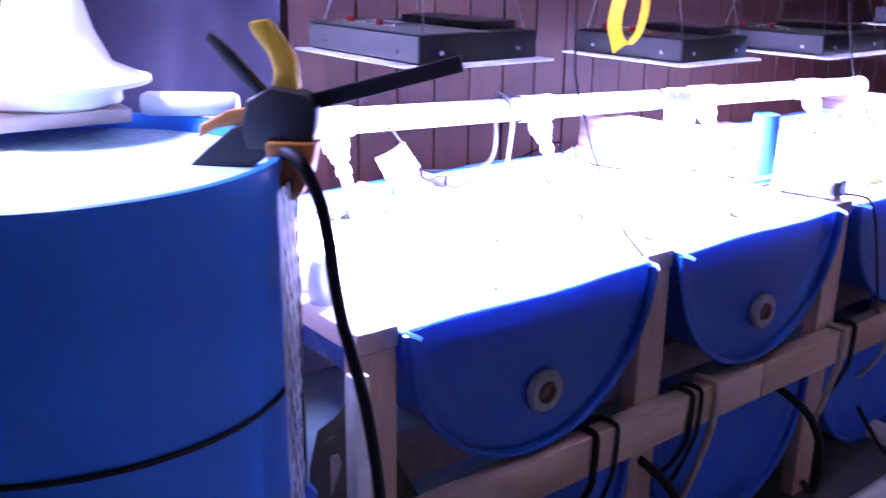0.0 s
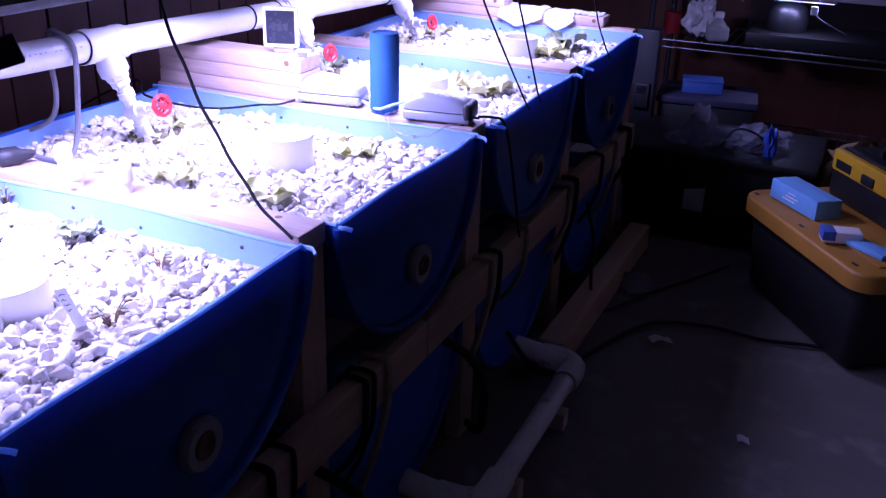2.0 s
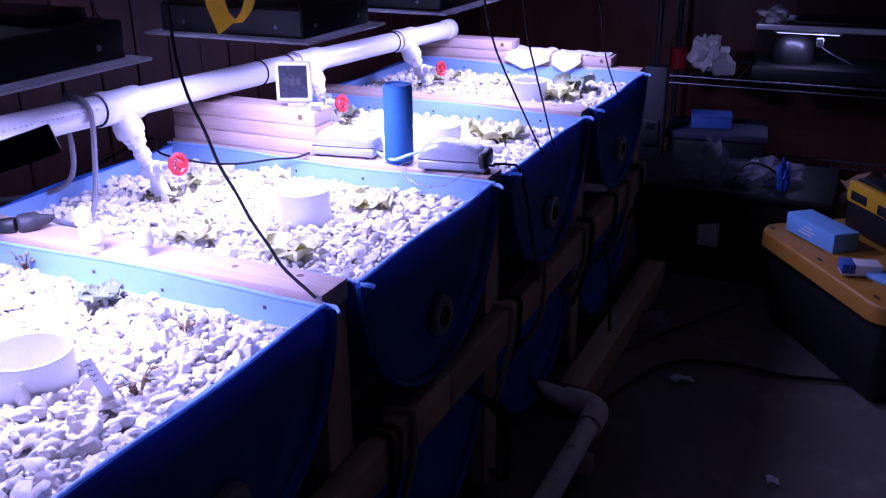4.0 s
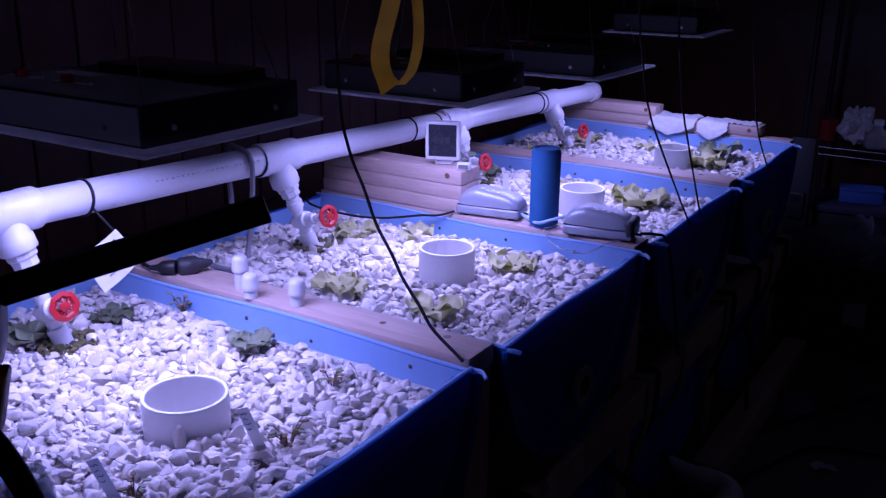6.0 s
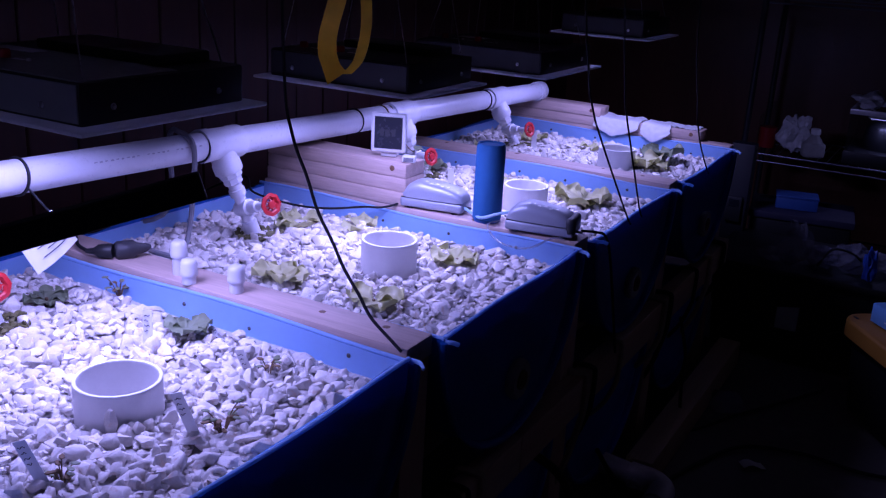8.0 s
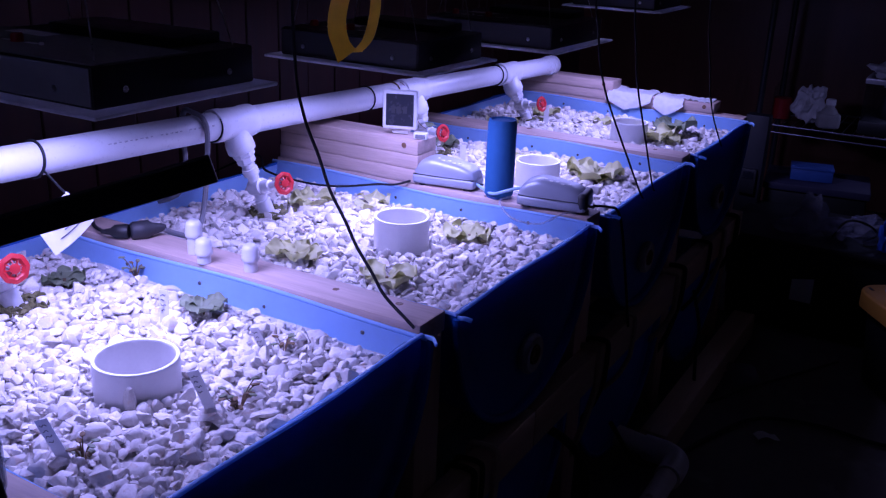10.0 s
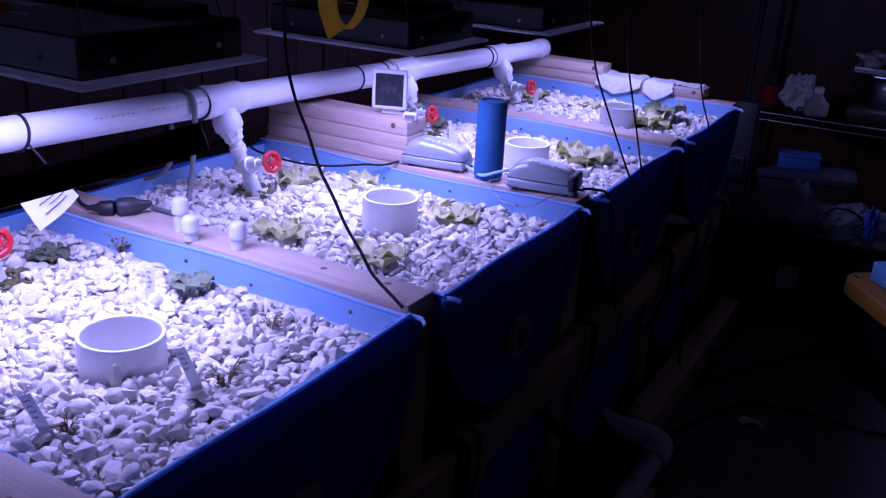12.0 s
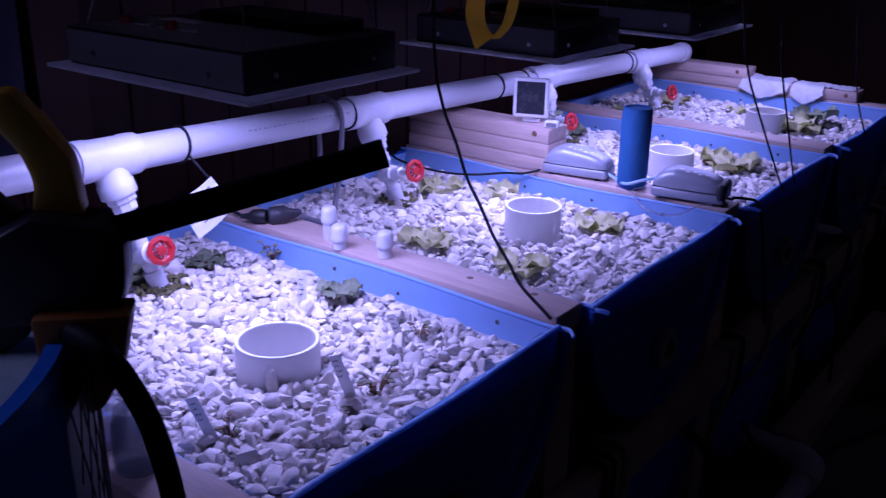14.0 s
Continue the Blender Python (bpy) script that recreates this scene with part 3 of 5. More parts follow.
ALONG = Vector((0, 1, -0.0375)).normalized()
main = thing("feed_pipe", "long white plastic water pipe with tees over the beds", "pipe", (0, 0, 0))
part("pipe", rod(on_pipe(-0.62), on_pipe(2.01), 0.0298, 40), PVC, main)
part("end_cap", lathe(((0.0335, 0), (0.0345, 0.004), (0.0345, 0.04), (0.030, 0.048), (0.0001, 0.05)), 36, None, on_pipe(1.970), ALONG), PVC, main)
WHEELS = ((-0.640, -0.250, 0.825), (-0.612, 0.388, 0.830), (-0.630, 1.090, 0.815), (-0.597, 1.665, 0.815))
for i, ys in enumerate((-0.284, 0.350, 1.065, 1.650)):
    foot = Vector((SPOUTS[i][0], SPOUTS[i][1], TOP - 0.045))
    head = on_pipe(ys)
    d = (foot - head).normalized()
    length = (foot - head).length
    tee = part("tee", lathe(((0.0296, -0.058), (0.0348, -0.058), (0.0355, -0.055), (0.0355, -0.034), (0.0338, -0.030), (0.0338, 0.030),
                             (0.0355, 0.034), (0.0355, 0.055), (0.0348, 0.058), (0.0296, 0.058)), 36, None, head, ALONG), PVC, main)
    part("branch", lathe(((0.0290, 0.0), (0.0285, 0.040), (0.0312, 0.044), (0.0312, 0.064), (0.0300, 0.066), (0.022, 0.066)), 36, None, head, d), PVC, tee)
    part("reducer", lathe(((0.026, 0.06), (0.026, 0.076), (0.022, 0.080), (0.022, 0.092), (0.017, 0.096)), 8, None, head, d), PVC, tee, smooth=20)
    part("spout", lathe(((0.0150, 0.09), (0.0150, 0.108), (0.0180, 0.109), (0.0180, 0.124), (0.0130, 0.125), (0.0130, length - 0.045),
                         (0.0170, length - 0.044), (0.0170, length - 0.004), (0.013, length - 0.004), (0.013, length - 0.03)), 24, None, head, d), PVC, tee)
    v0 = head + d * (length - 0.075)
    side = (Vector(WHEELS[i]) - v0).normalized()
    reach = (Vector(WHEELS[i]) - v0).length
    valve = part("valve", lathe(((0.017, -0.016), (0.019, 0.0), (0.019, 0.02), (0.014, 0.022), (0.012, 0.044), (0.008, 0.046), (0.006, reach)), 20, None, v0, side), PVC, main)
    w0 = v0 + side * reach
    side = Vector((0.96, -0.20, 0.22)).normalized()
    u = side.orthogonal().normalized()
    w = side.cross(u)
    bm = bmesh.new()
    rows = []
    for r, lift in ((0.0028, 0.004), (0.0075, 0.003), (0.0170, -0.001), (0.0190, 0.0015), (0.0232, 0.0)):
        rows.append([bm.verts.new(w0 + side * lift + r * (1 + (0.035 * math.cos(math.pi * k / 2) if r > 0.016 else 0)) * (math.cos(math.pi * k / 16) * u + math.sin(math.pi * k / 16) * w)) for k in range(32)])
    bm.faces.new(rows[0])
    for i in range(4):
        for k in range(32):
            if i != 1 or k % 4 == 0:
                bm.faces.new((rows[i][k], rows[i][(k + 1) % 32], rows[i + 1][(k + 1) % 32], rows[i + 1][k]))
    part("handwheel", thicken(bm, 0.0055), RED_PLASTIC, valve, "red spoked handwheel", 30)
# printed line on the pipe, unreadable, as small bars
for k in range(22):
    y = 0.005 + k * 0.0125
    if k in (9, 15):
        continue
    a = radians(18)
    bm = box(-0.0040 + 0.001 * (k % 3), 0.003, -0.0003, 0.0003, -0.0008 - 0.0010 * (k % 2), 0.0012)
    t = Matrix.Translation(on_pipe(y, 0.0303, a)) @ Matrix.Rotation(radians(-90), 4, "Z") @ Matrix.Rotation(radians(18), 4, "X")
    bmesh.ops.transform(bm, matrix=t, verts=bm.verts)
    part("print_bar", bm, INK_FADED, main)


def band(y, name, label, width=0.0028, material=RUBBER, tail=None):
    bm = bmesh.new()
    tube([on_pipe(y + 0.004 * math.sin(a), 0.0318, a) for a in [2 * math.pi * k / 32 for k in range(33)]], width, 6, 1, bm)
    if tail:
        tube(tail, width * 0.8, 6, 6, bm)
    return solid(name, bm, material, label, "cable tie")


band(-0.135, "cable_tie", "black cable tie round the white pipe, holding a paper tag", tail=[on_pipe(-0.135, 0.032, radians(-30)), (-0.672, -0.128, 0.933), (-0.648, -0.131, 0.922)])
band(0.292, "cable_tie", "black band round the white pipe beside a tee", 0.002)
band(0.845, "cable_tie", "black band round the white pipe above the gauge", 0.002)
band(0.965, "cable_tie", "brown band round the white pipe", 0.002, STALK)
band(1.565, "cable_tie", "black band round the white pipe near its end", 0.002)
band(-0.40, "cable_tie", "black band round the white pipe near the drum", 0.0025)


def tag_at(u, v):
    a, b = Vector((-0.645, -0.130, 0.926)), Vector((-0.648, -0.206, 0.897))
    c, d = Vector((-0.635, -0.090, 0.866)), Vector((-0.628, -0.178, 0.828))
    p = a.lerp(b, u).lerp(c.lerp(d, u), v)
    return p + Vector((0.006 * math.sin(u * 3.1), 0, 0))


paper_tag = thing("paper_tag", "white folded paper tag with unreadable print, tied to the pipe", "tag")
part("sheet", thicken(sheet(8, 8, tag_at), 0.0006), PAPER, paper_tag)
for k in range(6):
    v = 0.15 + 0.12 * k
    line = [tag_at(0.2 + 0.55 * s / 4 * (1 if k % 2 else 0.7), v) + Vector((0.0018, 0, 0)) for s in range(5)]
    part("print_bar", tube(line, 0.0010, 4, 1), INK, paper_tag)

# grey cable over the pipe to its plug
bm = tube([(-1.1, 0.25, 0.72), (-0.80, 0.262, 0.80), on_pipe(0.240, 0.036, 2.6), on_pipe(0.241, 0.036, 1.57), on_pipe(0.242, 0.037, 0.3), (-0.685, 0.236, 0.87),
           (-0.684, 0.222, 0.80), (-0.676, 0.200, 0.772), (-0.655, 0.150, 0.768), (-0.645, 0.098, 0.790), (-0.640, 0.070, 0.8065)], 0.0055, 8, 8)
solid("grey_cable", bm, GREY_CABLE, "grey power cable looped over the white pipe into the gravel", "cable")
plug = thing("plug_connector", "dark grey cable plug and socket lying on the cross board", "plug")
part("socket", lathe(((0.0001, 0), (0.014, 0.001), (0.018, 0.006), (0.018, 0.034), (0.012, 0.042), (0.007, 0.062), (0.0055, 0.066)), 14, None, (-0.676, 0.022, TOP + 0.027), (0.55, 0.83, 0.02)), PUMP_DARK, plug)
part("plug", lathe(((0.013, 0), (0.0145, 0.004), (0.013, 0.026), (0.007, 0.034), (0.004, 0.05)), 14, None, (-0.677, 0.020, TOP + 0.027), (-0.80, -0.55, -0.02)), BLACK_PLASTIC, plug)
part("cord", tube([(-0.715, -0.006, TOP + 0.026), (-0.76, 0.010, TOP + 0.024), (-0.80, 0.035, TOP + 0.030), (-0.86, 0.055, 0.83), (-0.98, 0.03, 0.78)], 0.0035, 8, 8), RUBBER, plug, "black cord")


# ---------------------------------------------------------------- grow lamps
def grow_lamp(x, y, z, sx, sy, label, watts, knobs=True, seed=0, spread=142, panel=BLACK_METAL):
    root = thing("grow_lamp", label, "grow lamp", (x, y, z), group="grow lamps over the beds")
    a, b = sx / 2 - 0.026, sy / 2 - 0.022
    part("housing", box(-a, a, -b, b, 0.004, 0.056, 0.003), BLACK_METAL, root)
    top = part("top_panel", box(-a + 0.004, a - 0.004, -b + 0.004, b * 0.15, 0.0562, 0.0580, 0.0006, 1), panel, root, "scuffed control panel")
    # added sheet: a grey panel colour here stands for room light on this face
    part("end_plate", box(-a + 0.003, a - 0.003, -b - 0.0022, -b - 0.0002, 0.008, 0.054, 0.0006, 1), panel, root, "thin sheet on the end face, grey on the first lamp for room light")
    part("top_box", box(-a * 0.55, a * 0.75, b * 0.2, b * 0.9, 0.0565, 0.072, 0.003), BLACK_METAL, root)
    part("plate", box(-sx / 2, sx / 2, -sy / 2, sy / 2, -0.0015, 0.0035, 0.001, 1), ACRYLIC, root, "white acrylic plate")
    for sxn in (-0.65, 0.65):
        part("screw", lathe(((0.0001, 0.003), (0.003, 0.0025), (0.0045, 0)), 12, None, (a * sxn, -b - 0.0023, 0.024), (0, -1, 0)), STEEL, root)
        part("screw", lathe(((0.0001, 0.003), (0.003, 0.0025), (0.0045, 0)), 12, None, (a, b * sxn, 0.024), (1, 0, 0)), STEEL, root)
    if knobs:
        for kx in (-0.14, -0.04):
            part("knob", lathe(((0.0001, 0.012), (0.007, 0.011), (0.0085, 0.008), (0.0085, 0)), 18, None, (kx * sx / 0.42, -b * 0.5, 0.058)), RED_PLASTIC, top, "red round switch")
            part("print_bar", box(kx * sx / 0.42 + 0.018, kx * sx / 0.42 + 0.040, -b * 0.52, -b * 0.47, 0.0582, 0.0588), WHITE_PLASTIC, top)
            part("print_bar", box(kx * sx / 0.42 - 0.030, kx * sx / 0.42 - 0.016, -b * 0.52, -b * 0.48, 0.0582, 0.0588), WHITE_PLASTIC, top)
            part("marker", lathe(((0.0001, 0.004), (0.003, 0.003), (0.0035, 0)), 10, None, (kx * sx / 0.42 + 0.050, -b * 0.5, 0.058)), WHITE_PLASTIC, top)
        part("label", box(-a * 0.75, -a * 0.3, -b * 0.12, b * 0.08, 0.0582, 0.0590), WHITE_PLASTIC, top, "white unreadable label")
    rng = random.Random(seed)
    for kx, ky in ((-a, b), (a, b), (-a, -b), (a, -b)):
        part("hanger_wire", tube([(kx * 0.9, ky * 0.85, 0.056), (kx * 0.55 + rng.uniform(-.02, .02), ky * 0.5, 0.35), (kx * 0.2, ky * 0.12, H - z)], 0.0011, 5, 5), STEEL, root)
    grow_light(x, y, z - 0.008, sx - 0.09, sy - 0.08, watts, spread)
    return root


# only this lamp takes the grey, so its end face looks lit by the room
grow_lamp(-0.441, -0.236, 1.150, 0.430, 0.325, "black slab grow lamp with a white acrylic plate and red switches", 5.9, seed=1, panel=GREY_PANEL)
grow_lamp(-0.408, 0.462, 1.112, 0.375, 0.285, "black slab grow lamp with a white acrylic plate, over lettuces", 4.3, seed=2)
grow_lamp(-0.394, 1.030, 1.100, 0.390, 0.345, "black slab grow lamp with a white plate near the pumps", 4.3, seed=3)
grow_lamp(-0.358, 1.730, 1.142, 0.310, 0.300, "black slab grow lamp at the far end of the row", 5.3, False, 4, 180)
grow_lamp(-0.36, -1.16, 1.56, 0.30, 0.26, "small dim grow lamp hung high above the upright drum", 1.2, False, 5)

# black cords hanging to the beds' front edge
for pts, label in (
        ([(-0.022, -0.010, 0.794), (-0.040, -0.006, 0.803), (-0.088, 0.005, 0.827), (-0.117, 0.013, 0.855), (-0.155, 0.024, 0.888), (-0.184, 0.032, 0.924), (-0.222, 0.043, 0.965),
          (-0.251, 0.052, 1.014), (-0.290, 0.063, 1.076), (-0.325, 0.085, 1.17), (-0.36, 0.12, 1.5), (-0.37, 0.13, H)],
         "black cord rising from the first cross board to the lamps"),
        ([(0.006, 0.955, 0.775), (0.002, 0.930, 0.801), (0.0, 0.807, 0.919), (-0.002, 0.697, 1.028), (-0.004, 0.654, 1.08), (-0.008, 0.618, 1.16), (-0.02, 0.585, 1.40), (-0.03, 0.58, H)],
         "thin black cord hanging to a drum's front edge beside the pumps"),
        ([(0.006, 1.035, 0.775), (0.002, 1.020, 0.800), (0.0, 0.951, 0.905), (-0.002, 0.894, 0.993), (-0.003, 0.864, 1.04), (-0.006, 0.838, 1.11), (-0.02, 0.80, 1.4), (-0.03, 0.78, H)],
         "thin black cord hanging straight to a drum's front edge"),
        ([(0.006, 1.65, 0.770), (0.002, 1.634, 0.789), (0.0, 1.547, 0.862), (-0.002, 1.494, 0.922), (-0.006, 1.46, 1.0), (-0.02, 1.40, 1.3), (-0.03, 1.38, H)],
         "thin black cord hanging to the last drum")):
    solid("lamp_cable", tube(pts, 0.0028 if "first" in label else 0.0022, 7, 8), RUBBER, label, "cord")

# yellow strip looped from above
strip = thing("yellow_strip", "yellow plastic strip hanging in a loop above the beds", "strip")


def ribbon(points, wide, across_, slant=0.0):
    """A flat band along points; slant cuts its last end at an angle."""
    line = smooth_line(points, 6)
    n = len(line) - 1

    def at(u, v):
        k = round(u * n)
        drop = slant * (v - 0.5) * max(0.0, (k - n + 4) / 4)
        return line[k] + (v - 0.5) * wide * across_ + Vector((0, 0, drop))
    return thicken(sheet(n, 2, at), 0.0006)


part("front_run", ribbon([(-0.300, 0.22, H), (-0.302, 0.22, 1.60), (-0.304, 0.22, 1.36), (-0.318, 0.22, 1.29), (-0.338, 0.22, 1.225), (-0.338, 0.22, 1.185), (-0.318, 0.22, 1.150)], 0.036, Vector((0.90, 0.30, 0.12)), 0.022), YELLOW_TAPE, strip)
part("back_run", ribbon([(-0.296, 0.228, H), (-0.290, 0.23, 1.60), (-0.278, 0.23, 1.36), (-0.268, 0.23, 1.29), (-0.268, 0.232, 1.235), (-0.280, 0.23, 1.185), (-0.302, 0.226, 1.158)], 0.026, Vector((0.78, 0.12, 0.10))), YELLOW_TAPE, strip)


# ---------------------------------------------------------------- things on the boards
def board_stack(x0, x1, y0, n, label, seed):
    rng = random.Random(seed)
    for k in range(n):
        dx, dy = rng.uniform(-0.006, 0.006), rng.uniform(-0.002, 0.002)
        z = TOP + 0.0125 + 0.0338 * k
        ob = thing("loose_board", label, "board", (0, 0, z), group="stacked board offcuts")
        part("timber", box(x0 + dx, x1 + dx, y0 + dy, y0 + 0.0835 + dy, 0, 0.0334, 0.003), PINE_X, ob)
        if k == n - 1:
            part("knot", lathe(((0.0001, 0.0006), (0.005, 0.0005), (0.007, 0)), 10, None, (x1 - 0.035, y0 + dy, 0.020), (0, -1, 0)), KNOT, ob)


board_stack(-0.862, -0.452, 0.671, 3, "short pine offcut stacked three high under the white pipe", 5)
board_stack(-0.862, -0.480, 2.006, 2, "short pine offcut stacked at the far end of the row", 6)
board_stack(-0.474, -0.120, 2.010, 1, "pine offcut with white cloths draped over it", 7)

gauge = thing("thermometer_gauge", "white framed digital gauge with a dark screen, standing on stacked offcuts", "gauge", (-0.522, 0.708, 0.8945), 22)
part("frame", box(-0.042, 0.042, -0.006, 0.008, 0.012, 0.106, 0.006, 3), WHITE_PLASTIC, gauge)
part("screen", box(-0.033, 0.033, -0.0075, -0.0062, 0.022, 0.097, 0.0005, 1), SCREEN, gauge, "dark glossy screen")
part("foot", box(-0.02, 0.02, 0.006, 0.034, 0.0, 0.016, 0.003), WHITE_PLASTIC, gauge)
for k in range(3):
    part("digit_bar", box(-0.02 + k * 0.014, -0.011 + k * 0.014, -0.0079, -0.0076, 0.052, 0.068), INK, gauge)
clip = thing("white_clip", "small white plastic clip with a grey label on the boards", "clip", (-0.458, 0.700, 0.8945), 20)
part("body", box(-0.016, 0.016, -0.010, 0.010, 0, 0.016, 0.003), WHITE_PLASTIC, clip)
part("label", box(-0.012, 0.012, -0.0112, -0.0102, 0.003, 0.012), GREY_CABLE, clip)


def air_pump(x, y, rz, label, shaded_end):
    root = thing("air_pump", label, "air pump", (x, y, TOP + 0.0125), rz, group="air pumps on the board")
    part("base", box(-0.0765, 0.0765, -0.0368, 0.0368, 0.004, 0.0255, 0.006, 3), PUMP_SILVER, root)
    part("seam", box(-0.0745, 0.0745, -0.0350, 0.0350, 0.0250, 0.0275, 0.0008, 1), PUMP_DARK, root, "dark seam")

    def hood_at(u, v):
        a = math.pi * v
        x = -0.076 + 0.152 * u
        end = (1 - abs(2 * u - 1) ** 4.0) ** 0.5
        wide = 0.0368 * (0.80 + 0.20 * (1 - abs(2 * u - 1) ** 6))
        return Vector((x, -wide * math.copysign(abs(math.cos(a)) ** 0.55, math.cos(a)), 0.027 + (0.046 - 0.019 * u - 0.012 * max(0, 0.3 - u) / 0.3) * max(end, 0.02) * math.sin(a) ** 0.6))
    part("hood", sheet(44, 32, hood_at), PUMP_SILVER, root, smooth=60)
    for fx in (-0.055, 0.055):
        for fy in (-0.024, 0.024):
            part("foot", rod((fx, fy, 0), (fx, fy, 0.005), 0.008, 12), PUMP_DARK, root)
    for k in range(5):
        p = hood_at(0.38 + 0.085 * k, 0.44 - 0.05 * (k % 2))
        part("print_bar", box(p.x - 0.0035, p.x + 0.0035, p.y - 0.003, p.y + 0.003, p.z - 0.0020, p.z + 0.0004, 0.0003, 1), WHITE_PLASTIC, root)
    part("outlet", rod((0.07, -0.012, 0.016), (0.092, -0.016, 0.016), 0.003, 8), PUMP_DARK, root)
    # dark box over the silver end: the shade there is put into its colour
    if shaded_end:
        part("end_cover", box(0.056, 0.079, -0.0374, 0.0374, 0.006, 0.047, 0.010, 4), PUMP_DARK, root, "dark box standing for shade on the pump's end")
    return root


air_pump(-0.390, 0.716, 10, "silver grey aquarium air pump on the cross board beside the offcuts", False)
air_pump(-0.114, 0.708, 10, "silver grey aquarium air pump, one end darkened for shade", True)
solid("airline_tube", tube([(-0.312, 0.712, TOP + 0.028), (-0.277, 0.690, TOP + 0.026), (-0.244, 0.668, TOP + 0.028), (-0.212, 0.675, TOP + 0.040), (-0.187, 0.695, TOP + 0.046), (-0.172, 0.72, TOP + 0.04)], 0.0035, 8, 8), AIRLINE, "pale blue airline tube joining the air pumps", "tube")
solid("airline_tube", tube([(-0.212, 0.70, TOP + 0.02), (-0.222, 0.655, TOP + 0.018), (-0.172, 0.62, TOP - 0.002), (-0.112, 0.63, TOP - 0.006), (-0.072, 0.662, TOP + 0.016), (-0.052, 0.68, TOP + 0.016)], 0.0022, 8, 8), BAG, "thin clear airline tube drooping over the drum edge", "tube")
solid("pump_cord", tube([(-0.025, 0.715, TOP + 0.03), (0.0, 0.74, TOP + 0.026), (0.012, 0.77, TOP + 0.01), (0.02, 0.80, TOP - 0.06), (0.045, 0.83, 0.5)], 0.003, 8, 8), RUBBER, "black pump cord dropping over the front edge", "cord")
solid("pump_cord", tube([(-0.44, 0.70, TOP + 0.03), (-0.49, 0.655, TOP + 0.010), (-0.54, 0.640, TOP + 0.004), (-0.62, 0.600, TOP - 0.006), (-0.70, 0.57, TOP - 0.004), (-0.80, 0.55, TOP + 0.012), (-0.9, 0.62, 0.8), (-1.1, 0.6, 0.7)], 0.0028, 8, 8), RUBBER, "black pump cord trailing over the gravel to the wall", "cord")

speaker = thing("cylinder_speaker", "blue cloth covered cylinder speaker standing on the cross board", "speaker", (-0.250, 0.705, TOP + 0.0125), 0)
part("cloth_body", lathe(((0.029, 0.004), (0.0325, 0.008), (0.0325, 0.168), (0.030, 0.174)), 48), BLUE_CLOTH, speaker)
part("base_ring", lathe(((0.0001, 0), (0.028, 0), (0.030, 0.004), (0.0001, 0.0045)), 40), TANK_BLUE, speaker)
part("top_disc", lathe(((0.031, 0.172), (0.0305, 0.177), (0.026, 0.178), (0.024, 0.174), (0.0001, 0.173)), 40), BLUE_CLOTH, speaker, "dark blue top disc")


def pvc_cap(x, y, h):
    ob = thing("pvc_fitting", "small white plastic pipe cap with a stub, on the cross board", "fitting", (x, y, TOP + 0.0125), group="pipe caps on the board")
    part("stub", lathe(((0.0001, 0), (0.0124, 0), (0.0124, h - 0.02), (0.0001, h - 0.02)), 20), PVC, ob)
    part("cap", lathe(((0.0124, h - 0.031), (0.0150, h - 0.031), (0.0156, h - 0.029), (0.0156, h - 0.024), (0.0148, h - 0.022), (0.0148, h - 0.010), (0.0125, h - 0.004), (0.008, h - 0.001), (0.0001, h)), 24), PVC, ob)
    return ob


pvc_cap(-0.525, 0.036, 0.064)
pvc_cap(-0.478, 0.012, 0.046)
pvc_cap(-0.385, 0.030, 0.050)


def marker(x, y, z, rx, rz, h=0.085, lines=4, ry=0):
    ob = thing("plant_marker", "white plastic plant marker with unreadable writing, stuck in gravel", "plant marker", group="plant markers in the beds")
    ob.matrix_basis = pose(x, y, z, rx, ry, rz)
    bm = bmesh.new()
    w = 0.008
    v = [bm.verts.new(p) for p in ((-w, 0, h), (w, 0, h), (w, 0, 0.0), (0.003, 0, -0.03), (-0.003, 0, -0.03), (-w, 0, 0.0))]
    bm.faces.new(v)
    part("blade", thicken(bm, 0.0012), WHITE_PLASTIC, ob)
    for k in range(lines):
        wob = [(-0.0052 + 0.0021 * j, -0.0017, h - 0.009 - 0.0085 * k + 0.0016 * math.sin(2.3 * j + k * 1.7 + 20 * x)) for j in range(5 - k % 2)]
        part("writing_bar", tube(wob, 0.00055, 4, 2), INK, ob)
    return ob


marker(-0.420, -0.140, 0.743, -4, 25, 0.060)
marker(-0.222, -0.122, 0.743, 14, 10, 0.046, ry=-16)
marker(-0.148, -0.310, 0.741, 10, 26, 0.080, ry=-16)
marker(-0.222, -0.490, 0.741, 8, 32, 0.068, ry=-18)
marker(-0.590, 1.70, 0.743, 0, 20, 0.060, 0)
marker(-0.560, 1.09, 0.743, 4, 20, 0.050, 0)


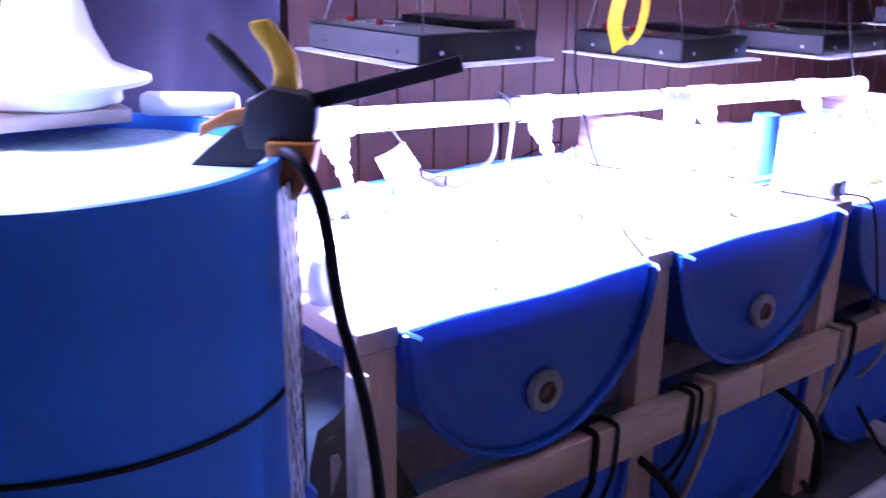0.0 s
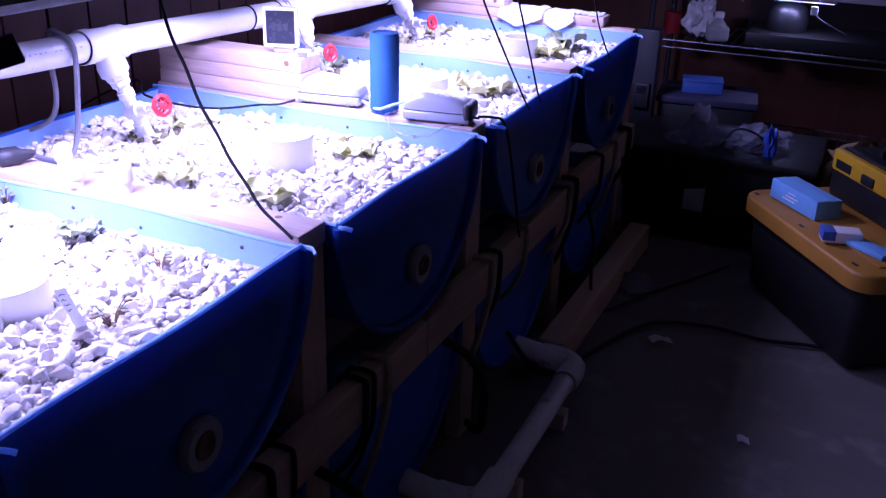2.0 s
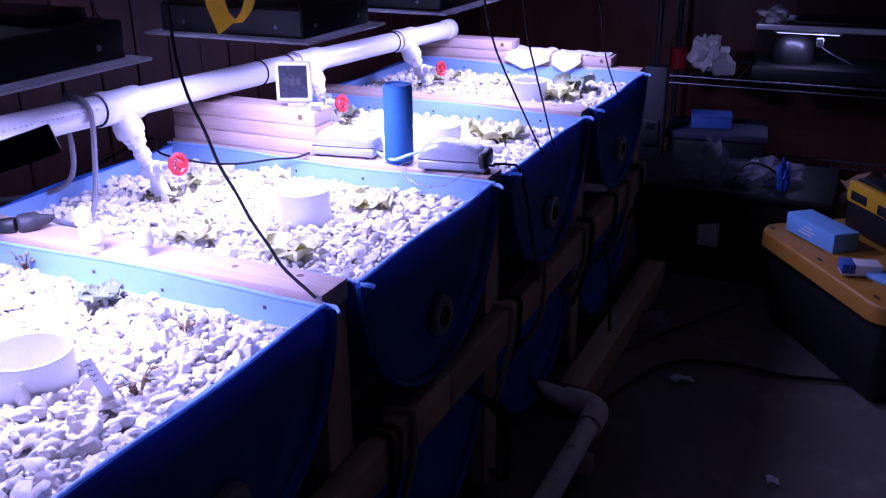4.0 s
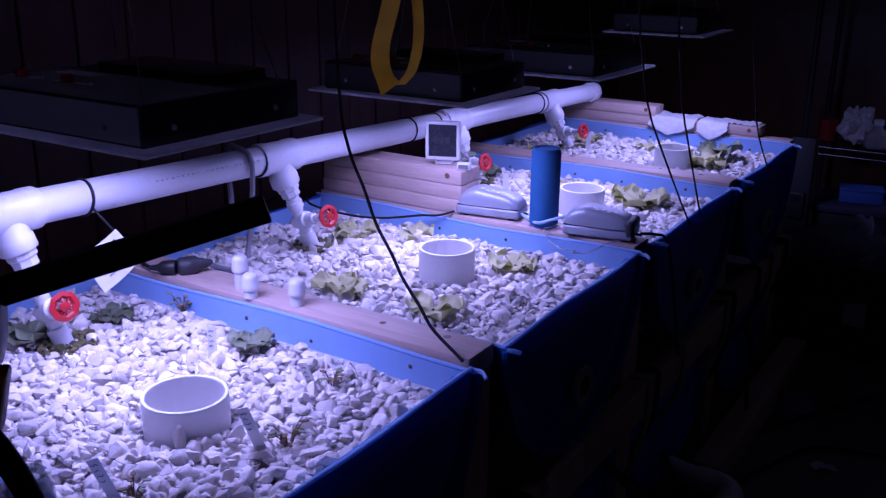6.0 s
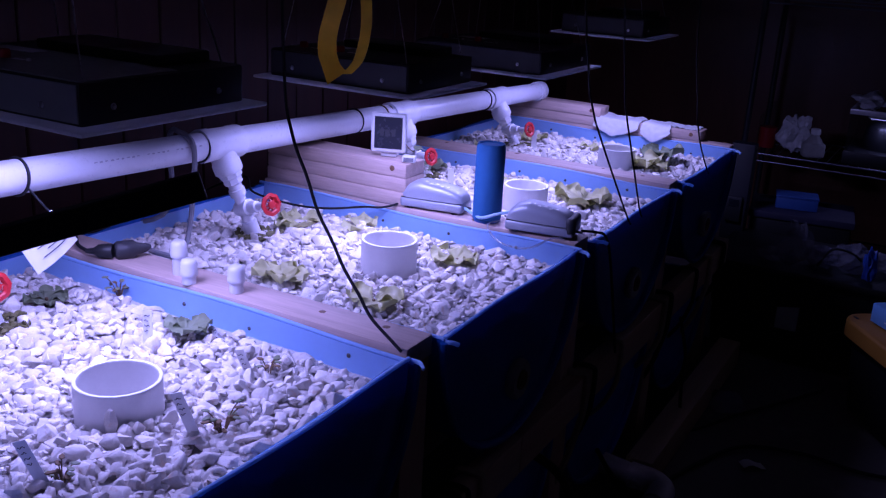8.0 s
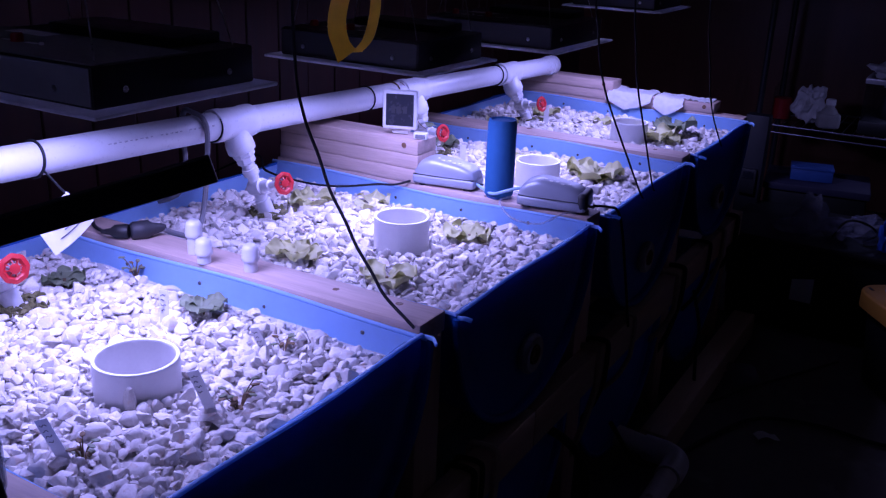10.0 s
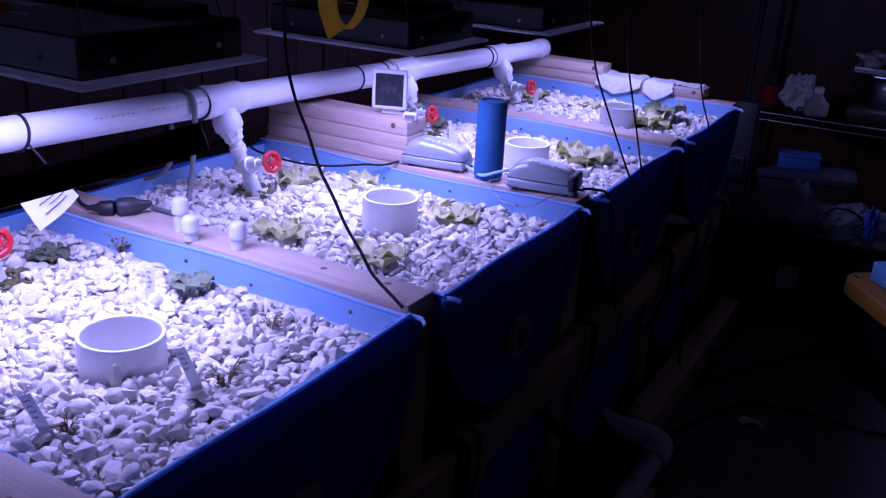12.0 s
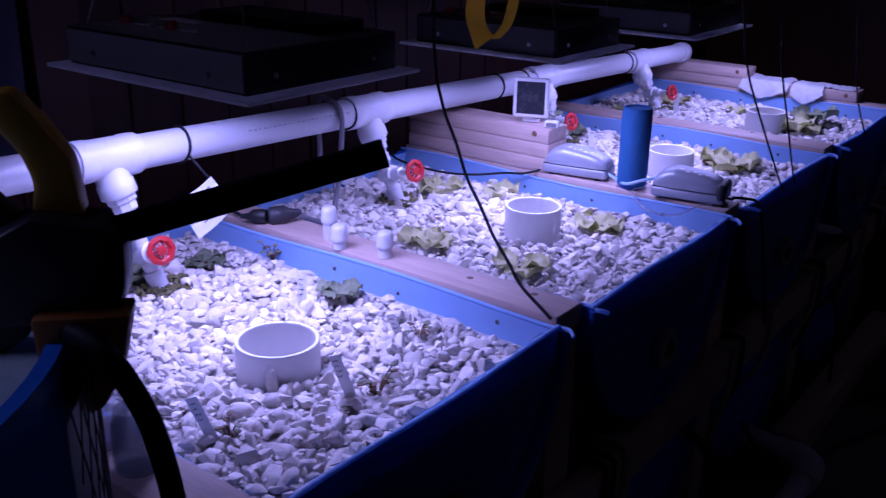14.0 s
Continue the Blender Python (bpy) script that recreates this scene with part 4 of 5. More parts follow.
# ---------------------------------------------------------------- plants
def lettuce(x, y, z, size, leaves, material, label, seed, upright=0.5):
    rng = random.Random(seed)
    root = thing("lettuce", label, "plant", (x, y, z), rng.uniform(0, 360), group="young lettuces in the gravel")
    for k in range(leaves):
        az = 2 * math.pi * k / leaves + rng.uniform(-0.4, 0.4)
        ln = size * rng.uniform(0.7, 1.15)
        wd = ln * rng.uniform(0.85, 1.15)
        lift = 0.85 * upright * rng.uniform(0.6, 1.2)
        ph = rng.uniform(0, 6)

        def leaf_at(u, v, az=az, ln=ln, wd=wd, lift=lift, ph=ph):
            s = (v - 0.5) * 2
            w = min(u / 0.6, 1)
            half = wd * 0.5 * (0.16 + 0.84 * w * w * (3 - 2 * w)) * math.sqrt(max(0.02, 1 - max(0, (u - 0.6) / 0.4) ** 2.4))
            half *= 1 + 0.09 * math.sin(9 * u + ph) + 0.05 * math.sin(23 * u + 2 * ph)
            ruffle = 0.12 * ln * s * s * math.sin(9 * u + 4 * s + ph) * min(u * 2, 1)
            r = ln * (u - 0.22 * u * u * (1 - lift))
            h = ln * (lift * math.sin(1.9 * u) * 0.62 - 0.22 * u * u) + 0.20 * ln * s * s * u + ruffle
            return Matrix.Rotation(az, 3, "Z") @ Vector((r, s * half, h + 0.004))
        part("leaf", thicken(sheet(18, 10, leaf_at), 0.0006), material, root, smooth=70)
    part("stem", rod((0, 0, -0.02), (0, 0, 0.010), 0.004, 8, None, 0.003), STALK, root)
    return root


PALE = "pale limp young lettuce among the stones"
lettuce(-0.640, 0.525, 0.744, 0.061, 6, LEAF, PALE, 1, 0.55)
lettuce(-0.515, 0.590, 0.744, 0.059, 4, LEAF, PALE, 2, 0.75)
lettuce(-0.448, 0.228, 0.744, 0.061, 5, LEAF, PALE, 3, 0.65)
lettuce(-0.232, 0.228, 0.744, 0.059, 5, LEAF, PALE, 4, 0.7)
lettuce(-0.225, 0.530, 0.744, 0.059, 5, LEAF, PALE, 5, 0.6)
lettuce(-0.195, 1.165, 0.744, 0.079, 9, LEAF, "full pale green lettuce near the drum's front edge", 6, 0.7)
lettuce(-0.440, 1.180, 0.744, 0.050, 5, LEAF, PALE, 7, 0.5)
lettuce(-0.215, 1.690, 0.744, 0.085, 8, LEAF, "full green lettuce in the last bed", 8, 0.75)
lettuce(-0.200, 1.830, 0.744, 0.100, 5, LEAF_DARK, "broad dark green leaves in the last bed", 9, 1.0)
lettuce(-0.430, 1.830, 0.744, 0.050, 5, LEAF, PALE, 10, 0.6)
lettuce(-0.650, 1.830, 0.744, 0.054, 5, LEAF, PALE, 11, 0.5)
lettuce(-0.700, 1.600, 0.744, 0.059, 6, LEAF, PALE, 12, 0.5)
lettuce(-0.690, 1.180, 0.744, 0.060, 5, LEAF_DARK, "small dark seedling by the spout", 13, 0.6)
lettuce(-0.690, -0.120, 0.744, 0.042, 5, LEAF_DARK, "small dark seedling by the spout", 14, 0.6)
lettuce(-0.735, -0.250, 0.744, 0.055, 7, LEAF_DARK, "olive seedling behind the spout", 15, 0.7)
lettuce(-0.395, -0.075, 0.744, 0.039, 6, LEAF_DARK, "round leaved dark seedling beside a plant marker", 16, 1.1)


def seedling(x, y, z, size, n, label, seed):
    rng = random.Random(seed)
    root = thing("dry_seedling", label, "plant", (x, y, z), group="dry seedlings")
    for k in range(n):
        az, ln = rng.uniform(0, 6.28), size * rng.uniform(0.5, 1.1)
        tip = Vector((math.cos(az) * ln * 0.6, math.sin(az) * ln * 0.6, ln * rng.uniform(0.5, 1.1)))
        part("stalk", tube([(0, 0, -0.01), tip * 0.5 + Vector((0, 0, 0.005)), tip, tip * 1.15 - Vector((0, 0, 0.006))], 0.0009, 5, 4), STALK, root)
        bm = bmesh.new()
        bmesh.ops.create_icosphere(bm, subdivisions=1, radius=0.005)
        bmesh.ops.transform(bm, matrix=Matrix.Translation(tip) @ Matrix.Rotation(az, 4, "Z") @ Matrix.Diagonal((1.5, 0.8, 0.35, 1)), verts=bm.verts)
        part("leaf", bm, LEAF_DARK if k % 2 else STALK, root)
    return root


seedling(-0.132, -0.280, 0.743, 0.038, 16, "dried out spiky seedling beside a plant marker", 1)
seedling(-0.205, -0.478, 0.743, 0.030, 10, "withered seedling against a plant marker", 2)
seedling(-0.200, -0.105, 0.743, 0.026, 8, "withered seedling near the drum wall", 3)
seedling(-0.62, -0.02, 0.743, 0.04, 12, "withered seedling in the back of the bed", 4)
vine = solid("dry_vine", tube([on_pipe(0.99, 0.033, 1.2), (-0.70, 1.00, 0.95), (-0.685, 1.02, 0.90), (-0.675, 1.035, 0.85), (-0.66, 1.05, 0.83)], 0.0012, 6, 6), STALK, "thin dry vine hanging from the white pipe", "plant")


for k, (dx, dy, az) in enumerate(((0.0, 0.0, 0.4), (0.006, 0.012, 2.2))):
    part("vine_leaf", thicken(sheet(6, 4, lambda u, v: Vector((-0.66 + dx, 1.05 + dy, 0.832)) + Matrix.Rotation(az, 3, "Z") @ Vector((0.030 * u, (v - 0.5) * 0.024 * math.sin(math.pi * min(0.95, u + 0.08)), 0.010 * math.sin(2.5 * u)))), 0.0005), LEAF_DARK, vine)


# ---------------------------------------------------------------- cloths at the far end
def cloth(x0, x1, y, seed, label):
    """Lies over the board's top with a pointed flap down its front."""
    def at(u, v):
        x = x0 + (x1 - x0) * u
        n = noise.noise(Vector((x * 18, v * 4, seed)))
        m = noise.noise(Vector((x * 45, v * 9, seed + 5)))
        if v < 0.5:
            k = 1 - 2 * v
            drop = (0.016 + 0.040 * max(0, 1 - abs(u - 0.45) * 1.7) ** 0.8) * k
            return Vector((x + 0.010 * n * k, y - 0.003 - 0.030 * k * (1 - 0.4 * k) - 0.004 * abs(m), TOP + 0.0465 - drop + 0.002 * m))
        k = 2 * v - 1
        return Vector((x + 0.008 * n, y + 0.085 * k, TOP + 0.0475 + 0.012 * abs(n) + 0.003 * abs(m)))
    return solid("white_cloth", thicken(sheet(30, 24, at), 0.0012), CLOTH, label, "cloth", smooth=60)


cloth(-0.495, -0.335, 2.008, 1, "white cotton cloth draped over an offcut")
cloth(-0.325, -0.225, 2.008, 2, "creased white cotton cloth draped over an offcut")
solid("white_cloth", thicken(sheet(20, 10, lambda u, v: Vector((-0.235 + 0.10 * u, 2.012 + 0.075 * v, TOP + 0.0480 + 0.010 * abs(noise.noise(Vector((u * 5, v * 4, 9))))))), 0.0012), CLOTH, "folded white cotton cloth lying on an offcut", "cloth", smooth=60)


# ---------------------------------------------------------------- upright drum with clamp
DX, DY, DR, DTOP = -0.095, -1.062, 0.288, 1.109
crate = thing("drum_stand", "low wooden block stand under the upright drum", "stand", (DX, DY, 0))
for k in range(-1, 2):
    part("block", box(-0.27, 0.27, k * 0.2 - 0.045, k * 0.2 + 0.045, 0, 0.16, 0.004), PINE_X, crate)
for k in range(5):
    part("slat", box(-0.30 + 0.122 * k, -0.19 + 0.122 * k, -0.28, 0.28, 0.1605, 0.20, 0.004), PINE_Y, crate)
drum = thing("upright_drum", "upright open blue plastic drum with a black cord round it", "drum", (DX, DY, 0.2005))
h = DTOP - 0.2005
part("shell", lathe(((0.27, 0.0), (DR, 0.02), (DR, 0.28), (DR + 0.006, 0.295), (DR + 0.006, 0.315), (DR, 0.33), (DR, 0.60), (DR, h - 0.02), (DR + 0.004, h - 0.012), (DR + 0.003, h),
                     (DR - 0.008, h), (DR - 0.008, 0.05), (0.0001, 0.03)), 72), UPRIGHT_BLUE, drum, smooth=50)
part("water", lathe(((0.0001, h - 0.022), (0.15, h - 0.0225), (DR - 0.009, h - 0.022)), 48), WATER, drum, "milky greenish water")
part("cord_loop", tube([((DR + 0.003) * math.cos(a), (DR + 0.003) * math.sin(a), 0.61 + 0.012 * math.sin(a + 2.2)) for a in [2 * math.pi * k / 48 for k in range(49)]], 0.0035, 7, 1), RUBBER, drum, "black cord tied round the drum")
plank = thing("drum_plank", "brown plank laid across the open drum", "plank", (DX - 0.215, DY - 0.05, DTOP + 0.0005), 88)
part("timber", box(-0.27, 0.215, -0.07, 0.07, 0, 0.02, 0.003), PINE_X, plank)
funnel = thing("white_funnel", "large white plastic funnel turned upside down on the plank", "funnel", (DX - 0.235, DY + 0.085, DTOP + 0.021))
part("collar", lathe(((0.090, 0.0), (0.094, 0.004), (0.094, 0.026), (0.088, 0.0295)), 40), WHITE_PLASTIC, funnel)
part("cone", lathe(((0.125, 0.030), (0.128, 0.034), (0.125, 0.040), (0.085, 0.058), (0.062, 0.105), (0.050, 0.150), (0.034, 0.168), (0.0001, 0.172)), 48), WHITE_PLASTIC, funnel)
part("rim", lathe(((0.090, 0.0297), (0.137, 0.030), (0.137, 0.037), (0.122, 0.039)), 48), WHITE_PLASTIC, funnel)
tube_piece = thing("pipe_offcut", "short capped white pipe lying on the drum rim", "pipe", (-0.232, -0.812, DTOP + 0.019))
part("pipe", lathe(((0.0001, -0.07), (0.014, -0.07), (0.018, -0.062), (0.018, 0.062), (0.014, 0.07), (0.0001, 0.07)), 24, None, (0, 0, 0), (0.6, 0.8, 0)), PVC, tube_piece)


def net_at(a, z, out=0.006):
    out += 0.010 * max(0.0, 1 - (math.degrees(a) - 40) / 45) + 0.004
    return Vector((DX + (DR + out) * math.cos(a), DY + (DR + out) * math.sin(a), z))


solid("white_sheeting", thicken(sheet(24, 20, lambda u, v: net_at(radians(39 + 96 * u), 0.62 + 0.46 * v, 0.001 + 0.003 * noise.noise(Vector((u * 9, v * 9, 2))))), 0.0008),
      FILM, "white plastic sheeting taped to the drum side that faces the lamps", "sheeting", smooth=70)
bm = bmesh.new()
for k in range(-30, 40):
    for s in (1, -1):
        pts = [net_at(radians(60 + s * (j * 1.5) + k * 3.6), 1.09 - j * 0.026) for j in range(18) if 38 < 60 + s * (j * 1.5) + k * 3.6 < 120]
        if len(pts) > 1:
            tube(pts, 0.0007, 4, 1, bm)
solid("black_netting", bm, RUBBER, "fine black netting hanging down the drum's side", "netting", kind="stuff")

HUB = Vector((0.058, -0.808, 1.160))
clamp = thing("bar_clamp", "yellow and black one-handed bar clamp gripping the drum rim", "clamp", tuple(HUB))
tip = Vector((0.219, -0.659, 1.223)) - HUB
bd = tip.normalized()
left = Vector((-0.68, -0.72, 0.0)).normalized()
face = Vector((0.74, -0.67, 0.0))
across = Matrix((left, face, Vector((0, 0, 1)))).transposed().to_4x4()


def slab(outline, t, bevel=0.004, out=0.0):
    """A moulded plate: an outline in the clamp's plane (sideways, up), t thick, set out from that plane."""
    bm = bmesh.new()
    f = bm.faces.new([bm.verts.new((x, out - t / 2, z)) for x, z in outline])
    r = bmesh.ops.extrude_face_region(bm, geom=[f])
    bmesh.ops.translate(bm, vec=(0, t, 0), verts=[g for g in r["geom"] if isinstance(g, bmesh.types.BMVert)])
    bmesh.ops.bevel(bm, geom=list(bm.edges), offset=bevel, segments=2, affect="EDGES", profile=0.5)
    bmesh.ops.transform(bm, matrix=across, verts=bm.verts)
    return bm


bar = bmesh.new()
box(-0.010, 0.010, -0.003, 0.003, -0.05, tip.length * 0.985, 0.001, 1, bar)
bmesh.ops.transform(bar, matrix=Vector((0, 0, 1)).rotation_difference(bd).to_matrix().to_4x4() @ Matrix.Rotation(radians(50), 4, "Z"), verts=bar.verts)
part("bar", bar, BLACK_METAL, clamp, "black steel bar")
part("head", slab(((-0.042, 0.008), (-0.028, 0.022), (0.014, 0.030), (0.044, 0.014), (0.052, -0.018), (0.046, -0.046), (-0.034, -0.042), (-0.040, -0.020)), 0.044, 0.004, 0.012), BLACK_PLASTIC, clamp)
part("lower_jaw", slab(((-0.044, -0.034), (0.020, -0.034), (0.018, -0.062), (0.008, -0.092), (-0.006, -0.108), (-0.020, -0.102), (-0.034, -0.078)), 0.034, 0.004, 0.030), CLAMP_ORANGE, clamp, "orange lower jaw")
part("grip", slab(((-0.016, 0.022), (0.018, 0.024), (0.014, 0.046), (0.020, 0.066), (0.040, 0.092), (0.044, 0.104), (0.020, 0.108), (0.004, 0.088), (-0.012, 0.062)), 0.024, 0.005), YELLOW, clamp, "yellow grip")
part("trigger", slab(((0.022, 0.018), (0.034, 0.010), (0.078, 0.055), (0.100, 0.082), (0.094, 0.092), (0.062, 0.066)), 0.016), BLACK_PLASTIC, clamp, "black trigger")
part("release_lever", slab(((0.030, 0.004), (0.040, -0.018), (0.090, -0.026), (0.116, -0.040), (0.112, -0.022), (0.078, -0.004)), 0.014, 0.003), CLAMP_ORANGE, clamp, "orange release lever")
part("fixed_jaw", slab(((0.030, -0.010), (0.030, -0.062), (0.080, -0.092), (0.136, -0.110), (0.150, -0.094), (0.104, -0.052), (0.070, -0.024)), 0.026), BLACK_PLASTIC, clamp, "black fixed jaw")
part("jaw_pad", slab(((-0.030, -0.046), (-0.018, -0.046), (-0.008, -0.084), (-0.024, -0.080)), 0.018, 0.003), CARDBOARD, clamp, "brown jaw pad")
solid("black_strap", tube([(0.075, -0.835, 1.115), (0.120, -0.830, 1.108), (0.139, -0.818, 1.070), (0.140, -0.806, 1.020), (0.141, -0.790, 0.908), (0.142, -0.755, 0.77), (0.142, -0.731, 0.605), (0.145, -0.722, 0.40), (0.15, -0.715, 0.012)], 0.0088, 12, 8, None, 0.9), RUBBER, "thick black strap hanging from the clamp to the floor", "strap")

jar = thing("glass_jar", "small clear glass jar on the first cross board", "jar", (-0.175, -0.628, TOP + 0.0125))
part("glass", lathe(((0.0001, 0.002), (0.024, 0.0), (0.026, 0.006), (0.026, 0.055), (0.021, 0.064), (0.021, 0.074), (0.019, 0.074), (0.019, 0.064), (0.024, 0.054), (0.024, 0.006), (0.0001, 0.005)), 28), JAR_GLASS, jar)
pot = thing("plastic_tub", "small clear plastic tub on the first cross board", "tub", (-0.25, -0.622, TOP + 0.0125))
part("tub", lathe(((0.0001, 0.0), (0.026, 0.0), (0.032, 0.045), (0.034, 0.046), (0.034, 0.048), (0.030, 0.047), (0.024, 0.003), (0.0001, 0.003)), 28), BAG, pot)
post = solid("white_post", box(-0.014, 0.014, -0.014, 0.014, 0, 0.752, 0.003), PVC_DIRTY, "dusty white upright post beside the stand", "post", (0.020, -0.690, 0))


def tarp_at(u, v):
    y, z = -0.92 + 0.76 * u, 0.85 + 1.35 * v
    f = 0.035 * math.sin(13 * u + 2 * v) + 0.02 * noise.noise(Vector((y * 7, z * 2, 1)))
    return Vector((X0 + 0.06 + f, y, z))


solid("tarpaulin", thicken(sheet(60, 16, tarp_at), 0.002), TARP, "dark violet tarpaulin hanging in folds on the wall", "tarpaulin", smooth=70)
solid("wall_post", box(X0 + 0.006, X0 + 0.10, -0.14, -0.03, 0, H, 0.004), PANELLING, "red brown upright timber against the wall", "post")
# ---------------------------------------------------------------- drain pipe and rail cords
drain = thing("drain_pipe", "dusty white drain pipe lying along the floor with elbows", "pipe")
DZ = 0.075
part("pipe", rod((0.160, 0.42, DZ), (0.156, 0.99, DZ), 0.027, 28), PVC_DIRTY, drain)
for y, s in ((0.42, -1), (0.99, 1)):
    part("elbow", tube([(0.158, y - s * 0.06, DZ), (0.158, y, DZ), (0.150, y + s * 0.028, DZ), (0.122, y + s * 0.046, DZ), (0.09, y + s * 0.05, DZ), (0.06, y + s * 0.05, DZ)], 0.034, 20, 5), PVC_DIRTY, drain)
    part("stub", rod((0.07, y + s * 0.05, DZ), (-0.02, y + s * 0.05, DZ + 0.01), 0.028, 24), PVC_DIRTY, drain)
for y in (0.52, 0.84):
    part("saddle", box(0.12, 0.196, y - 0.02, y + 0.02, 0.0, 0.05, 0.004), PINE_X, drain)


def rail_loop(y, material, r, drop, label):
    pts = [(-0.033, y, 0.42), (-0.030, y, 0.469), (-0.014, y + 0.002, 0.4765), (0.012, y + 0.004, 0.476), (0.022, y + 0.004, 0.463), (0.021, y + 0.002, 0.39), (0.017, y, 0.36), (-0.003, y - 0.01, 0.36 - drop * 0.5), (-0.04, y, 0.36 - drop)]
    solid("rail_cord", tube(pts, r, 7, 6), material, label, "cord")


for y, m, r, d in ((0.13, RUBBER, 0.006, 0.1), (0.16, RUBBER, 0.005, 0.14), (0.215, ROPE, 0.008, 0.2), (0.72, ROPE, 0.008, 0.2), (0.77, RUBBER, 0.006, 0.12), (-0.16, RUBBER, 0.007, 0.1),
                   (-0.10, RUBBER, 0.005, 0.15), (0.95, ROPE, 0.006, 0.1), (1.30, ROPE, 0.008, 0.1), (1.36, RUBBER, 0.007, 0.18), (1.62, RUBBER, 0.006, 0.12), (1.78, ROPE, 0.008, 0.16), (1.95, RUBBER, 0.008, 0.1)):
    rail_loop(y, m, r, d, "tan cord looped over the front rail" if m is ROPE else "black cable looped over the front rail")
solid("floor_cable", tube([(0.02, 0.86, 0.22), (0.06, 0.98, 0.06), (0.10, 1.10, 0.008), (0.17, 1.32, 0.005), (0.26, 1.50, 0.005), (0.42, 1.56, 0.005), (0.58, 1.55, 0.005), (0.72, 1.58, 0.006), (0.9, 1.6, 0.005)], 0.006, 8, 8), RUBBER, "black cable curving over the concrete floor", "cable")
solid("drop_cable", tube([(0.045, 1.40, 0.40), (0.07, 1.42, 0.28), (0.06, 1.46, 0.18), (0.085, 1.50, 0.008), (0.2, 1.7, 0.006), (0.4, 2.05, 0.006)], 0.005, 8, 8), RUBBER, "black cable dropping from the rail to the floor", "cable")
for y in (-0.30, 0.02, 0.55):
    solid("drain_hose", tube([(-0.12, y, 0.36), (-0.02, y + 0.02, 0.33), (0.03, y + 0.06, 0.27), (0.045, y + 0.10, 0.17), (0.03, y + 0.12, 0.05), (-0.02, y + 0.16, 0.03)], 0.010, 10, 6), RUBBER, "black hose drooping under the front rail", "hose")


def crumpled(name, mat_, label, category, loc, size, seed, rough=0.5, detail=3):
    bm = bmesh.new()
    bmesh.ops.create_icosphere(bm, subdivisions=detail, radius=1)
    for v in bm.verts:
        p = v.co.copy()
        k = 1 + rough * (noise.noise(p * 1.6 + Vector((seed, 0, 0))) + 0.6 * noise.noise(p * 4.1 + Vector((0, seed, 0))))
        v.co = Vector((p.x * size[0] * k, p.y * size[1] * k, max(p.z, -0.75) * size[2] * k))
    low = min(v.co.z for v in bm.verts)
    for v in bm.verts:
        v.co.z -= low
    return solid(name, bm, mat_, label, category, loc, smooth=12 if mat_ is BAG else 32)


crumpled("olive_sack", OLIVE, "drab olive sack slumped beneath the first bed", "sack", (-0.16, -0.56, 0), (0.17, 0.06, 0.30), 83, 0.3)
crumpled("plastic_bag", BAG, "crinkled clear plastic bag lying on the floor", "bag", (0.15, 1.72, 0), (0.06, 0.05, 0.028), 3)
solid("paper_scrap", thicken(sheet(5, 4, lambda u, v: Vector((0.07 * u, 0.035 * v, 0.003 + 0.008 * math.sin(5 * u)))), 0.0005), PAPER, "small torn white paper scrap on the floor", "paper", (0.29, 1.38, 0), 40)
solid("paper_scrap", thicken(sheet(5, 4, lambda u, v: Vector((0.03 * u, 0.03 * v, 0.002 + 0.004 * math.sin(5 * u)))), 0.0005), PAPER, "tiny white scrap on the floor", "paper", (0.60, 0.98, 0), 15)

# ---------------------------------------------------------------- tote with yellow lid and things on it
TA = -54.7
tote = thing("storage_tote", "black storage tote with an orange yellow lid on the floor", "tote", (0.790, 1.815, 0), TA)
L, D = 0.345, 0.225
bm = bmesh.new()
for z0, z1, a, b in ((0, 0.275, 0.0, 0.0),):
    box(-L + 0.03, L - 0.03, -D + 0.03, D - 0.03, 0, 0.275, 0.03, 3, bm)
for v in bm.verts:
    k = 0.92 + 0.08 * v.co.z / 0.275
    v.co.x *= k
    v.co.y *= k
part("body", bm, BLACK_PLASTIC, tote)
bm = box(-L, L, -D, D, 0.268, 0.322)
bmesh.ops.bevel(bm, geom=[e for e in bm.edges if abs(e.verts[0].co.z - e.verts[1].co.z) > 0.02], offset=0.07, segments=6, affect="EDGES", profile=0.5)
bmesh.ops.bevel(bm, geom=[e for e in bm.edges if min(e.verts[0].co.z, e.verts[1].co.z) > 0.32], offset=0.010, segments=3, affect="EDGES", profile=0.5)
lid = part("lid", bm, ORANGE, tote, "orange yellow moulded lid")
part("lid_panel", box(-L + 0.05, L - 0.05, -D + 0.085, D - 0.05, 0.3215, 0.327, 0.003), ORANGE, lid)
for x in (-0.30, -0.02, 0.26):
    part("slot", box(x - 0.012, x + 0.012, -D + 0.030, -D + 0.040, 0.3215, 0.3228), BLACK_PLASTIC, lid, "dark slot")
carton = thing("blue_carton", "light blue card carton lying on the tote lid", "carton", (0.612, 1.880, 0.3275), TA + 6)
part("carton_body", box(-0.115, 0.115, -0.045, 0.045, 0, 0.060, 0.002), BLUE_CARD, carton)
part("top_flap", box(-0.113, 0.113, -0.043, 0.006, 0.0602, 0.0612, 0.0003, 1), BLUE_CARD, carton)
for k in range(3):
    part("print_bar", box(-0.05 + 0.012 * k, 0.01 + 0.015 * (k % 2), -0.0458, -0.0452, 0.018 + 0.011 * k, 0.0215 + 0.011 * k), WHITE_PLASTIC, carton)
packet = thing("white_packet", "white and blue packet leaning on the tote lid", "packet", (0.735, 1.640, 0.3275), TA + 70)
